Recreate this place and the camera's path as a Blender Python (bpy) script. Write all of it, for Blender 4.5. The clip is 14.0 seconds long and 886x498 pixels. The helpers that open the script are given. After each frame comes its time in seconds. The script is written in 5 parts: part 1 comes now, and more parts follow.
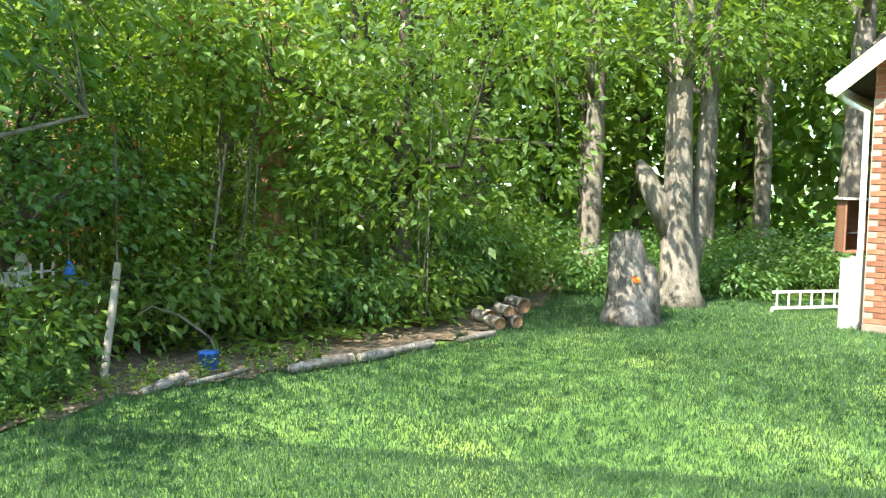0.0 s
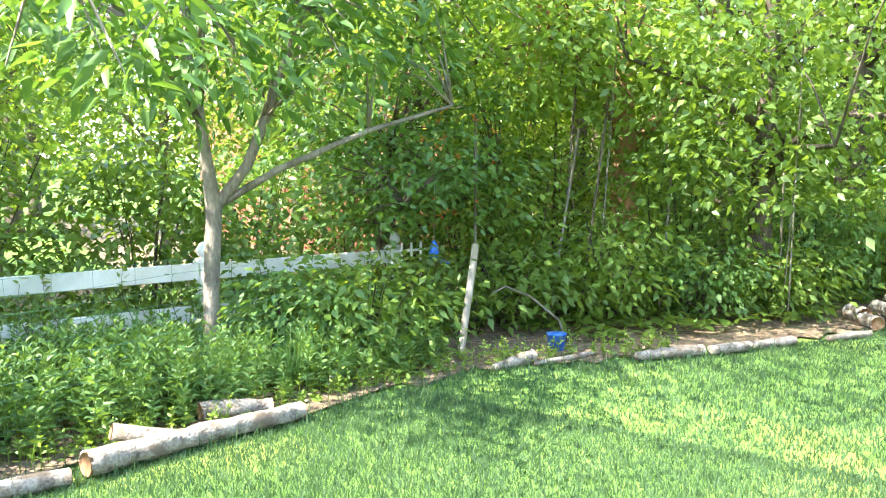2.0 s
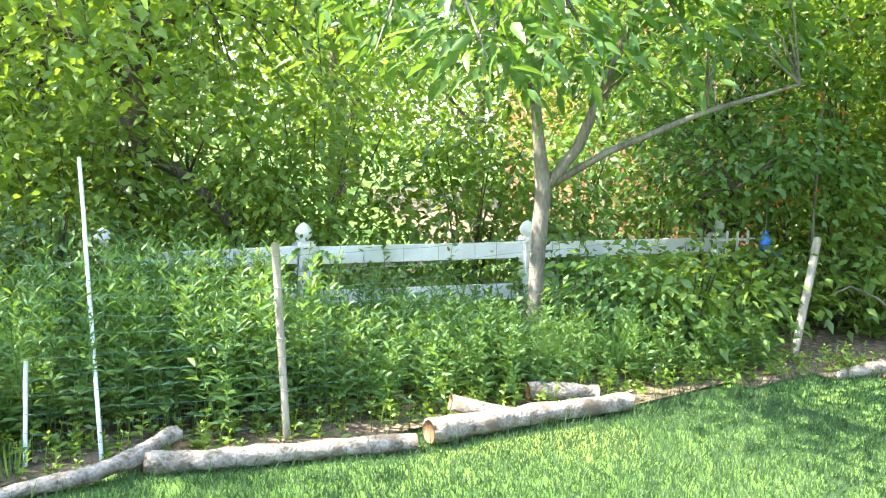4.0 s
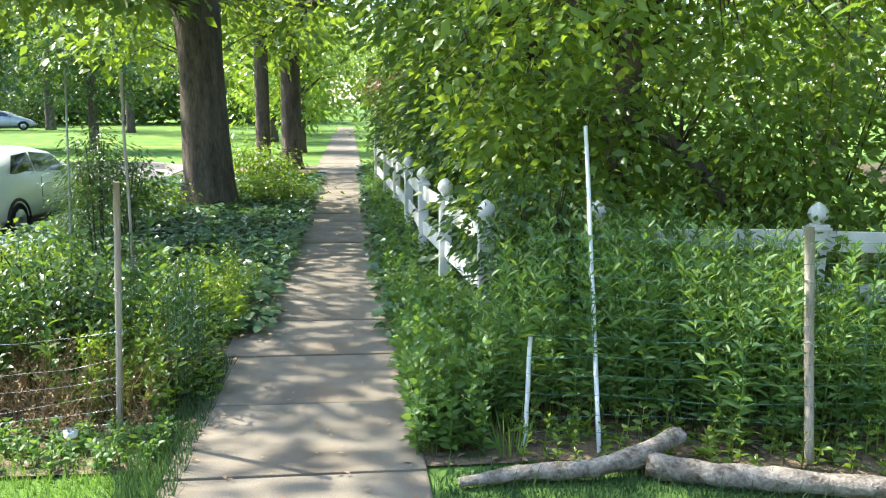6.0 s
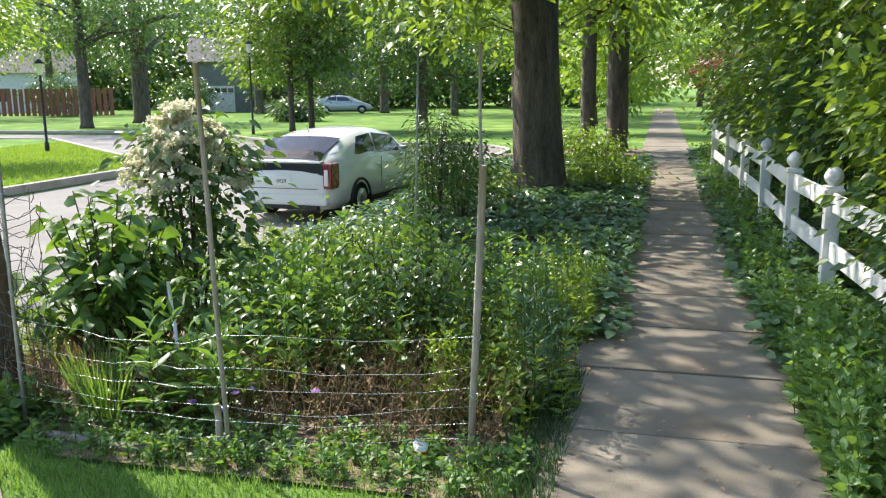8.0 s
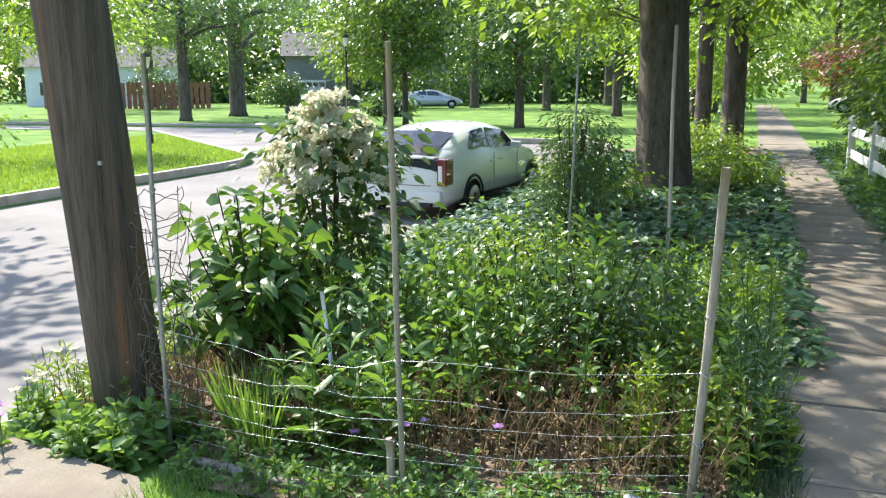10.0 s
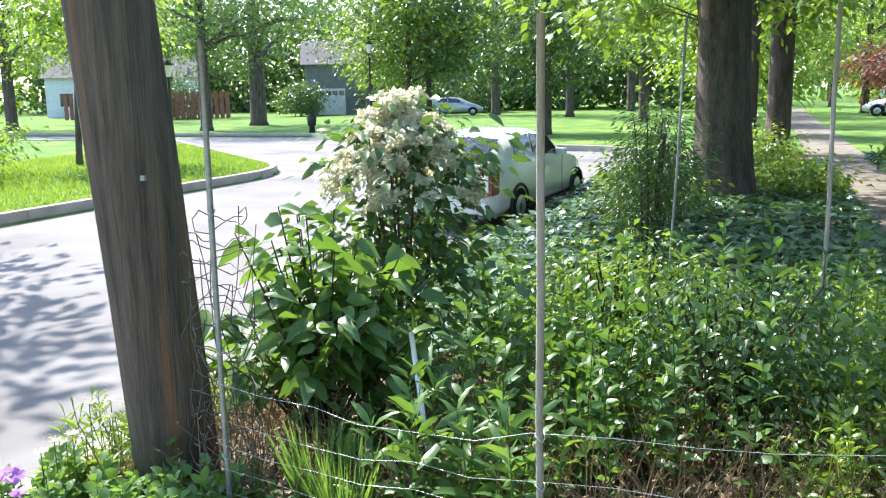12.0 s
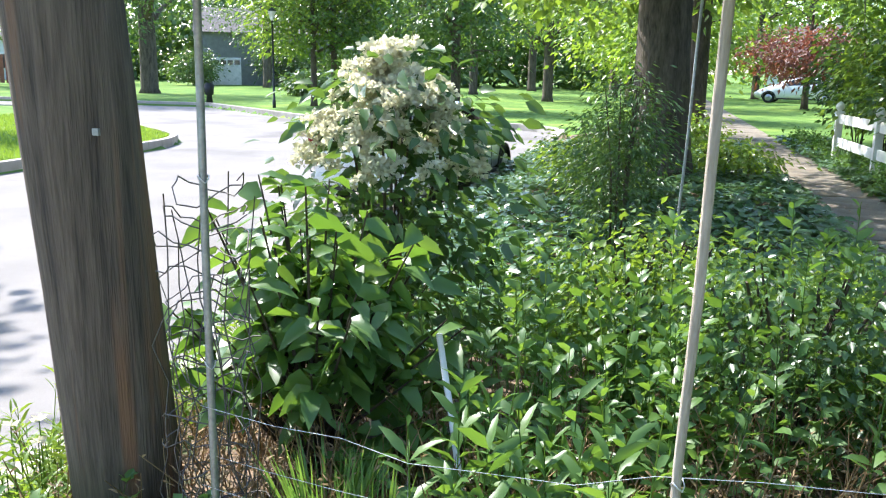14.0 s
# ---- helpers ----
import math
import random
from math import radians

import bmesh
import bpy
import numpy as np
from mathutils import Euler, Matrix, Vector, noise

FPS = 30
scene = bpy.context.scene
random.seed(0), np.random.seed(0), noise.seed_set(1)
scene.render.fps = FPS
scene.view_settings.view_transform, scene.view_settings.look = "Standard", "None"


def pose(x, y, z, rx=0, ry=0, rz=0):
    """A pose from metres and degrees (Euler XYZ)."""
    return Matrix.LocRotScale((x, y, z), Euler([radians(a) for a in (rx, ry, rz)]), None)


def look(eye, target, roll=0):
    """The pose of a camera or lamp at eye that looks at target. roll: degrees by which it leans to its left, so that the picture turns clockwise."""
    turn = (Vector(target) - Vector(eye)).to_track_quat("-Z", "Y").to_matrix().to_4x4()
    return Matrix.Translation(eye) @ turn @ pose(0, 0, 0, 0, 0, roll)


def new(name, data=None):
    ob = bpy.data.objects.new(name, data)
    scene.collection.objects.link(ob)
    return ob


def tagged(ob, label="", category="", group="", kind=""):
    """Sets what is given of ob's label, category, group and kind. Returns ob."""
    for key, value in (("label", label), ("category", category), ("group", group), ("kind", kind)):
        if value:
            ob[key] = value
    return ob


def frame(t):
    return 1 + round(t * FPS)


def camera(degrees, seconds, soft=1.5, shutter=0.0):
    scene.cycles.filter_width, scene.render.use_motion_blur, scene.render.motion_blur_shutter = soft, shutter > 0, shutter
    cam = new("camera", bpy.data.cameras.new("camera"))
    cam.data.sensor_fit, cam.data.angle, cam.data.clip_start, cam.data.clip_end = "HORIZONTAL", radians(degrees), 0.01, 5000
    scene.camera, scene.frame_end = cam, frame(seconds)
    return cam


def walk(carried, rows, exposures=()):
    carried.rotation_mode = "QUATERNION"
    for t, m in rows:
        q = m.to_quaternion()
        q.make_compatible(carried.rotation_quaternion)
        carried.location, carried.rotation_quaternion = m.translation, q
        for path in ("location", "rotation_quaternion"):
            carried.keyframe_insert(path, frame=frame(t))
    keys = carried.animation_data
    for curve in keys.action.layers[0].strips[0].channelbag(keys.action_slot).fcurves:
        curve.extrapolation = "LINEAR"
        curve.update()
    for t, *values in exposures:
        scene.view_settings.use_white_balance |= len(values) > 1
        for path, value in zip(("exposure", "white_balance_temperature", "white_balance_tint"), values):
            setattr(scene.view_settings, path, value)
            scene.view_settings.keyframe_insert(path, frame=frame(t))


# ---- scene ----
cam = camera(55.4, 14.0, soft=1.2)
PATH = [
    (0, (0.242, -1.457, 1.759), (2.202, -1.083, 1.614), 1.1),
    (0.5, (0.235, -1.439, 1.744), (2.106, -0.748, 1.593), 1.5),
    (1, (0.266, -1.444, 1.741), (2.008, -0.475, 1.57), 1.3),
    (1.5, (0.298, -1.451, 1.755), (1.967, -0.366, 1.567), 0.8),
    (2, (0.316, -1.452, 1.749), (1.958, -0.327, 1.558), 0.5),
    (2.2, (0.316, -1.439, 1.754), (1.95, -0.302, 1.56), 0.5),
    (4.3, (0.118, -1.016, 1.794), (1.164, 0.665, 1.512), 1.7),
    (4.5, (0.093, -0.956, 1.786), (1.046, 0.777, 1.488), 1.7),
    (5, (0.1, -0.778, 1.768), (0.788, 1.074, 1.458), 0.8),
    (5.5, (0.111, -0.549, 1.762), (0.473, 1.394, 1.456), 0.1),
    (6, (0.077, -0.397, 1.735), (0.296, 1.562, 1.398), 0.3),
    (6.5, (-0.094, -0.193, 1.713), (0.04, 1.773, 1.371), 0.2),
    (7, (-0.247, -0.033, 1.711), (-0.398, 1.93, 1.361), -0.4),
    (7.5, (-0.282, 0.229, 1.701), (-0.686, 2.156, 1.346), -1.0),
    (8, (-0.338, 0.389, 1.676), (-0.828, 2.292, 1.301), -0.6),
    (8.5, (-0.52, 0.499, 1.663), (-1.024, 2.396, 1.279), -0.5),
    (9, (-0.69, 0.565, 1.649), (-1.229, 2.451, 1.253), -0.4),
    (9.2, (-0.746, 0.623, 1.634), (-1.338, 2.492, 1.238), -0.6),
    (11.3, (-1.454, 1.13, 1.668), (-2.164, 2.962, 1.29), -0.8),
    (11.5, (-1.522, 1.212, 1.627), (-2.232, 3.044, 1.253), -1.3),
    (12, (-1.632, 1.387, 1.596), (-2.341, 3.221, 1.23), -1.0),
    (12.5, (-1.79, 1.484, 1.573), (-2.433, 3.338, 1.188), 0.4),
    (13, (-2.034, 1.614, 1.551), (-2.585, 3.495, 1.154), -0.5),
    (13.5, (-2.192, 1.722, 1.522), (-2.675, 3.617, 1.101), 0.4),
    (14, (-2.316, 1.867, 1.486), (-2.782, 3.767, 1.067), 1.0),
]
EXPOSURES = [(0, 2.45, 6350, 8), (0.5, 2.95, 6450, 12), (1.0, 3.2, 6450, 14), (1.5, 3.3, 6450, 14), (2.2, 3.35, 6450, 14), (4.3, 3.25, 6500, 14), (4.6, 3.1, 6500, 14), (5.0, 2.7, 6450, 13),
             (5.5, 2.2, 6400, 12), (6.5, 2.2, 6250, 12), (7.2, 1.95, 6400, 14), (8.0, 1.65, 6400, 15), (9.0, 1.85, 6400, 15), (9.2, 1.85, 6400, 15), (11.3, 2.0, 5900, 17), (14.0, 2.05, 5900, 17)]
walk(cam, [(t, look(eye, to, lean)) for t, eye, to, lean in PATH], EXPOSURES)

# ---- world and light ----
SUN_AZ, SUN_EL = radians(-60), radians(48)
world = bpy.data.worlds.new("world")
scene.world = world
world.use_nodes = True
wn = world.node_tree.nodes
sky = wn.new("ShaderNodeTexSky")
sky.sky_type, sky.sun_disc = 'NISHITA', False
sky.sun_elevation, sky.sun_rotation = SUN_EL, SUN_AZ
world.node_tree.links.new(sky.outputs[0], wn["Background"].inputs[0])
wn["Background"].inputs[1].default_value = 0.15
sun_data = bpy.data.lights.new("sun", 'SUN')
sun_data.energy, sun_data.angle, sun_data.color = 3.4, radians(0.55), (1.0, 0.93, 0.80)
sun = new("sun", sun_data)
sun_dir = Vector((math.sin(SUN_AZ) * math.cos(SUN_EL), math.cos(SUN_AZ) * math.cos(SUN_EL), math.sin(SUN_EL)))
sun.matrix_world = look(sun_dir * 60, (0, 0, 0))


# ---- materials ----
def material(name, c1, c2, scale=8.0, rough=0.7, metal=0.0, bump=0.3, fine=60.0, c3=None, spec=0.4, stretch=(1, 1, 1), distort=0.0, coat=0.0):
    """Two-scale noise colour with bump; c3 is a sparse stain colour."""
    m = bpy.data.materials.new(name)
    m.use_nodes = True
    n, l = m.node_tree.nodes, m.node_tree.links
    b = n["Principled BSDF"]
    tc = n.new("ShaderNodeTexCoord")
    mp = n.new("ShaderNodeMapping")
    mp.inputs["Scale"].default_value = stretch
    l.new(tc.outputs["Object"], mp.inputs[0])
    n1, n2 = n.new("ShaderNodeTexNoise"), n.new("ShaderNodeTexNoise")
    n1.inputs["Scale"].default_value, n2.inputs["Scale"].default_value = scale, fine
    n1.inputs["Detail"].default_value = 6
    n1.inputs["Distortion"].default_value = distort
    n2.inputs["Detail"].default_value = 4
    l.new(mp.outputs[0], n1.inputs[0]), l.new(mp.outputs[0], n2.inputs[0])
    mx = n.new("ShaderNodeMath")
    mx.operation = 'MULTIPLY_ADD'
    mx.inputs[1].default_value = 0.45
    l.new(n2.outputs[0], mx.inputs[0])
    sc = n.new("ShaderNodeMath")
    sc.operation = 'MULTIPLY'
    sc.inputs[1].default_value = 0.6
    l.new(n1.outputs[0], sc.inputs[0])
    l.new(sc.outputs[0], mx.inputs[2])
    r = n.new("ShaderNodeValToRGB")
    r.color_ramp.elements[0].position, r.color_ramp.elements[1].position = 0.36, 0.68
    r.color_ramp.elements[0].color, r.color_ramp.elements[1].color = (*c1, 1), (*c2, 1)
    l.new(mx.outputs[0], r.inputs[0])
    out = r.outputs[0]
    if c3:
        n3 = n.new("ShaderNodeTexNoise")
        n3.inputs["Scale"].default_value, n3.inputs["Detail"].default_value = scale * 0.45, 5
        l.new(mp.outputs[0], n3.inputs[0])
        r3 = n.new("ShaderNodeValToRGB")
        r3.color_ramp.elements[0].position, r3.color_ramp.elements[1].position = 0.54, 0.66
        l.new(n3.outputs[0], r3.inputs[0])
        mix = n.new("ShaderNodeMix")
        mix.data_type = 'RGBA'
        l.new(r3.outputs[0], mix.inputs[0]), l.new(out, mix.inputs[6])
        mix.inputs[7].default_value = (*c3, 1)
        out = mix.outputs[2]
    l.new(out, b.inputs["Base Color"])
    b.inputs["Roughness"].default_value, b.inputs["Metallic"].default_value = rough, metal
    b.inputs["Specular IOR Level"].default_value, b.inputs["Coat Weight"].default_value = spec, coat
    if bump:
        bp = n.new("ShaderNodeBump")
        bp.inputs["Strength"].default_value, bp.inputs["Distance"].default_value = bump, 0.02
        l.new(mx.outputs[0], bp.inputs["Height"]), l.new(bp.outputs[0], b.inputs["Normal"])
    return m


def leaf_material(name, c1, c2, trans=0.4, rough=0.33, glow=(1.5, 1.35, 0.5), spec=0.5):
    """A thin leaf: gloss above, light passing through; the tint differs leaf by leaf."""
    m = bpy.data.materials.new(name)
    m.use_nodes = True
    n, l = m.node_tree.nodes, m.node_tree.links
    b = n["Principled BSDF"]
    g = n.new("ShaderNodeNewGeometry")
    r = n.new("ShaderNodeValToRGB")
    r.color_ramp.elements[0].color, r.color_ramp.elements[1].color = (*c1, 1), (*c2, 1)
    tc = n.new("ShaderNodeTexCoord")
    nz = n.new("ShaderNodeTexNoise")
    nz.inputs["Scale"].default_value = 1.3
    l.new(tc.outputs["Object"], nz.inputs[0])
    ad = n.new("ShaderNodeMath")
    ad.operation = 'MULTIPLY_ADD'
    ad.inputs[1].default_value = 0.6
    l.new(g.outputs["Random Per Island"], ad.inputs[0])
    sb = n.new("ShaderNodeMath")
    sb.operation = 'MULTIPLY'
    sb.inputs[1].default_value = 0.45
    l.new(nz.outputs[0], sb.inputs[0]), l.new(sb.outputs[0], ad.inputs[2])
    l.new(ad.outputs[0], r.inputs[0]), l.new(r.outputs[0], b.inputs["Base Color"])
    b.inputs["Roughness"].default_value, b.inputs["Specular IOR Level"].default_value = rough, spec
    t = n.new("ShaderNodeBsdfTranslucent")
    tint = n.new("ShaderNodeMix")
    tint.data_type, tint.blend_type = 'RGBA', 'MULTIPLY'
    tint.inputs[0].default_value = 1
    tint.inputs[7].default_value = (*glow, 1)
    l.new(r.outputs[0], tint.inputs[6]), l.new(tint.outputs[2], t.inputs[0])
    mix = n.new("ShaderNodeMixShader")
    mix.inputs[0].default_value = trans
    l.new(b.outputs[0], mix.inputs[1]), l.new(t.outputs[0], mix.inputs[2])
    l.new(mix.outputs[0], n["Material Output"].inputs[0])
    return m


def glass_material(name, tint):
    m = material(name, tint, tint, rough=0.04, bump=0, spec=0.8)
    return m


M_LAWN = material("lawn_turf", (0.07, 0.142, 0.03), (0.145, 0.245, 0.055), 1.3, 0.95, bump=0.8, fine=90, c3=(0.2, 0.285, 0.06), spec=0.08)
M_LITTER = material("leaf_litter", (0.05, 0.034, 0.02), (0.26, 0.19, 0.12), 14, 0.95, bump=0.9, fine=70, c3=(0.05, 0.08, 0.02))
M_CONCRETE = material("weathered_concrete", (0.125, 0.107, 0.076), (0.255, 0.225, 0.168), 2.6, 0.92, bump=0.35, fine=140, c3=(0.15, 0.122, 0.085))
M_ASPHALT = material("pale_worn_asphalt", (0.145, 0.138, 0.125), (0.22, 0.21, 0.19), 0.8, 0.93, bump=0.35, fine=180, c3=(0.125, 0.118, 0.105))
M_KERB = material("kerb_concrete", (0.28, 0.25, 0.2), (0.42, 0.39, 0.33), 3, 0.9, fine=90)
M_BARK = material("grey_brown_bark", (0.035, 0.028, 0.02), (0.15, 0.12, 0.09), 9, 0.95, bump=1.0, fine=45, stretch=(1, 1, 0.22))
M_BARK_PALE = material("pale_bark", (0.09, 0.075, 0.058), (0.27, 0.24, 0.19), 8, 0.9, bump=0.8, fine=50, stretch=(1, 1, 0.4), c3=(0.10, 0.085, 0.06))
M_STUMP = material("rotting_stump_bark", (0.045, 0.036, 0.028), (0.30, 0.27, 0.225), 7, 0.95, bump=1.0, fine=30, stretch=(1, 1, 0.5), c3=(0.07, 0.045, 0.03))
M_LOG = material("lichened_log_bark", (0.07, 0.057, 0.042), (0.36, 0.325, 0.27), 14, 0.92, bump=0.9, fine=60, c3=(0.13, 0.10, 0.07))
M_CUT = material("cut_wood_end", (0.20, 0.10, 0.045), (0.38, 0.22, 0.11), 18, 0.85, bump=0.5, fine=90)
M_POLE = material("utility_pole_wood", (0.05, 0.04, 0.029), (0.16, 0.125, 0.088), 7, 0.9, bump=0.9, fine=40, stretch=(3, 3, 0.16), c3=(0.19, 0.105, 0.055))
M_STAKE = material("weathered_stake_wood", (0.24, 0.20, 0.15), (0.44, 0.39, 0.31), 12, 0.88, bump=0.6, fine=80, stretch=(2, 2, 0.2))
M_STEEL = material("dull_galvanised_steel", (0.25, 0.26, 0.26), (0.42, 0.43, 0.42), 14, 0.45, 0.7, bump=0.15, fine=90)
M_WHITE = material("weathered_white_paint", (0.64, 0.62, 0.56), (0.82, 0.80, 0.75), 5, 0.6, bump=0.2, fine=70, c3=(0.55, 0.56, 0.5))
M_PVC = material("white_plastic", (0.68, 0.70, 0.69), (0.80, 0.81, 0.80), 6, 0.4, bump=0.05, fine=60)
M_WIRE = material("galvanised_wire", (0.42, 0.44, 0.43), (0.66, 0.68, 0.66), 30, 0.35, 0.6, bump=0)
M_ROLL = material("rusty_dull_wire", (0.06, 0.055, 0.05), (0.16, 0.145, 0.13), 30, 0.6, 0.4, bump=0)
M_WIRE_GREEN = material("green_coated_wire", (0.05, 0.14, 0.10), (0.09, 0.20, 0.15), 30, 0.4, bump=0)
M_BRICK = material("red_brick", (0.15, 0.055, 0.03), (0.28, 0.115, 0.06), 6, 0.9, bump=0.5, fine=80)
M_MORTAR = material("mortar", (0.20, 0.16, 0.125), (0.32, 0.27, 0.22), 8, 0.95, bump=0.4, fine=90)
M_TRIM = material("cream_trim_paint", (0.66, 0.62, 0.54), (0.80, 0.77, 0.70), 5, 0.55, bump=0.1)
M_ROOF = material("roof_shingle", (0.06, 0.055, 0.05), (0.15, 0.14, 0.13), 6, 0.95, bump=0.6, fine=50)
M_BROWNWOOD = material("brown_plywood", (0.14, 0.06, 0.03), (0.28, 0.14, 0.08), 4, 0.8, bump=0.3, stretch=(1, 1, 0.3))
M_GREYWOOD = material("weathered_grey_wood", (0.30, 0.30, 0.29), (0.52, 0.52, 0.50), 6, 0.9, bump=0.6, stretch=(3, 3, 0.25), c3=(0.15, 0.13, 0.11))
M_REDWOOD = material("red_brown_fence_wood", (0.16, 0.06, 0.04), (0.26, 0.11, 0.075), 4, 0.85)
M_SIDING = material("grey_green_siding", (0.15, 0.155, 0.14), (0.23, 0.235, 0.215), 3, 0.8, bump=0.1)
M_SIDING_WHITE = material("pale_siding", (0.55, 0.56, 0.56), (0.68, 0.69, 0.69), 3, 0.8, bump=0.1)
M_CAR = material("pearl_white_car_paint", (0.66, 0.67, 0.65), (0.72, 0.73, 0.71), 2, 0.25, bump=0, coat=0.8)
M_CAR_SILVER = material("silver_car_paint", (0.35, 0.37, 0.38), (0.42, 0.44, 0.45), 2, 0.3, 0.3, bump=0, coat=0.6)
M_CAR_RED = material("dull_red_car_paint", (0.20, 0.03, 0.035), (0.26, 0.05, 0.05), 2, 0.3, bump=0, coat=0.6)
M_GLASS = glass_material("dark_car_glass", (0.015, 0.02, 0.02))
M_WINDOW = glass_material("window_glass", (0.04, 0.05, 0.055))
M_BLACK = material("black_plastic", (0.012, 0.012, 0.012), (0.03, 0.03, 0.03), 8, 0.6, bump=0.05)
M_TYRE = material("tyre_rubber", (0.015, 0.015, 0.015), (0.035, 0.035, 0.033), 8, 0.9)
M_RIM = material("alloy_rim", (0.45, 0.46, 0.47), (0.6, 0.61, 0.62), 8, 0.35, 0.7, bump=0)
M_TAIL = material("red_lamp_lens", (0.15, 0.012, 0.01), (0.22, 0.02, 0.014), 8, 0.15, bump=0, coat=0.8)
M_PLATE = material("licence_plate_white", (0.72, 0.72, 0.70), (0.80, 0.80, 0.78), 8, 0.4, bump=0)
M_BLUE = material("blue_plastic", (0.015, 0.10, 0.42), (0.04, 0.18, 0.60), 8, 0.4, bump=0.05)
M_ORANGE = material("orange_spray_paint", (0.75, 0.16, 0.02), (0.9, 0.28, 0.05), 20, 0.7)
M_STONE = material("pale_stone", (0.25, 0.23, 0.20), (0.55, 0.52, 0.48), 20, 0.85, bump=0.4)
M_LAMP = material("black_iron", (0.012, 0.014, 0.013), (0.03, 0.033, 0.03), 8, 0.5, bump=0.1)
M_DRY = leaf_material("dry_stem", (0.22, 0.15, 0.08), (0.45, 0.33, 0.18), 0.25, 0.8, (1, 1, 1), 0.2)
M_DEADLEAF = leaf_material("dead_leaf", (0.13, 0.07, 0.035), (0.42, 0.31, 0.20), 0.1, 0.85, (1, 1, 1), 0.2)
L_TREE = leaf_material("leaf_green", (0.08, 0.155, 0.028), (0.19, 0.295, 0.06), 0.52, 0.36)
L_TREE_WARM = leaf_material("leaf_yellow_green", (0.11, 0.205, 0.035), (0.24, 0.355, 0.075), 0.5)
L_TREE_DARK = leaf_material("leaf_deep_green", (0.04, 0.095, 0.03), (0.10, 0.18, 0.055), 0.42)
L_BROAD = leaf_material("leaf_broad_glossy", (0.06, 0.145, 0.032), (0.135, 0.245, 0.06), 0.45, 0.38)
L_WEED = leaf_material("leaf_weed", (0.08, 0.18, 0.05), (0.175, 0.30, 0.085), 0.45, 0.5)
L_IVY = leaf_material("leaf_ivy", (0.05, 0.12, 0.05), (0.12, 0.21, 0.085), 0.3, 0.33, (1.3, 1.3, 0.6), 0.6)
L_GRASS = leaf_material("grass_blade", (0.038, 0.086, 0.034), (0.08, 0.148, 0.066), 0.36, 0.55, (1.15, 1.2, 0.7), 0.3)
L_RED = leaf_material("leaf_dark_red", (0.11, 0.045, 0.03), (0.22, 0.105, 0.07), 0.35, 0.5, (1.4, 0.9, 0.7))
L_PETAL = leaf_material("white_petal", (0.58, 0.56, 0.38), (0.78, 0.76, 0.60), 0.5, 0.7, (1.05, 1.05, 1.0), 0.2)
L_FLOWER_ORANGE = leaf_material("orange_petal", (0.6, 0.13, 0.03), (0.8, 0.25, 0.05), 0.3, 0.6, (1, 1, 1), 0.2)
L_FLOWER_PURPLE = leaf_material("purple_petal", (0.30, 0.12, 0.42), (0.62, 0.40, 0.66), 0.3, 0.6, (1, 1, 1), 0.2)
L_FLOWER_YELLOW = leaf_material("yellow_petal", (0.7, 0.50, 0.04), (0.85, 0.68, 0.10), 0.3, 0.6, (1, 1, 1), 0.2)


def brick_wall_material(name):
    m = bpy.data.materials.new(name)
    m.use_nodes = True
    n, l = m.node_tree.nodes, m.node_tree.links
    tc, sp, ad, cb, bt = (n.new("ShaderNode" + k) for k in ("TexCoord", "SeparateXYZ", "Math", "CombineXYZ", "TexBrick"))
    l.new(tc.outputs["Object"], sp.inputs[0]), l.new(sp.outputs[0], ad.inputs[0]), l.new(sp.outputs[1], ad.inputs[1])
    l.new(ad.outputs[0], cb.inputs[0]), l.new(sp.outputs[2], cb.inputs[1]), l.new(cb.outputs[0], bt.inputs[0])
    bt.inputs["Scale"].default_value, bt.inputs["Brick Width"].default_value, bt.inputs["Row Height"].default_value, bt.inputs["Mortar Size"].default_value = 1.0, 0.21, 0.075, 0.006
    bt.inputs["Color1"].default_value, bt.inputs["Color2"].default_value, bt.inputs["Mortar"].default_value = (.30, .095, .05, 1), (.20, .06, .035, 1), (.26, .19, .15, 1)
    l.new(bt.outputs[0], n["Principled BSDF"].inputs["Base Color"])
    bp = n.new("ShaderNodeBump")
    bp.invert = True
    bp.inputs["Distance"].default_value = .008
    l.new(bt.outputs["Fac"], bp.inputs["Height"]), l.new(bp.outputs[0], n["Principled BSDF"].inputs["Normal"])
    n["Principled BSDF"].inputs["Roughness"].default_value = .9
    return m


M_BRICKWALL = brick_wall_material("laid_red_brick")
rng = np.random.default_rng(7)


# ---- mesh helpers ----
def mesh_of(name, verts, faces, mat, smooth=False):
    """A mesh from arrays; faces is an array of equal-sided faces, or a list of such arrays."""
    me = bpy.data.meshes.new(name)
    groups = faces if isinstance(faces, list) else [faces]
    groups = [np.asarray(f, dtype=np.int32) for f in groups if len(f)]
    verts = np.asarray(verts, dtype=np.float32)
    loops = np.concatenate([f.ravel() for f in groups])
    totals = np.concatenate([np.full(len(f), f.shape[1], dtype=np.int32) for f in groups])
    me.vertices.add(len(verts)), me.loops.add(len(loops)), me.polygons.add(len(totals))
    me.vertices.foreach_set("co", verts.ravel())
    me.loops.foreach_set("vertex_index", loops)
    me.polygons.foreach_set("loop_start", np.concatenate([[0], np.cumsum(totals)[:-1]]).astype(np.int32))
    if smooth:
        me.polygons.foreach_set("use_smooth", np.ones(len(totals), dtype=bool))
    me.update(calc_edges=True)
    me.materials.append(mat)
    return me


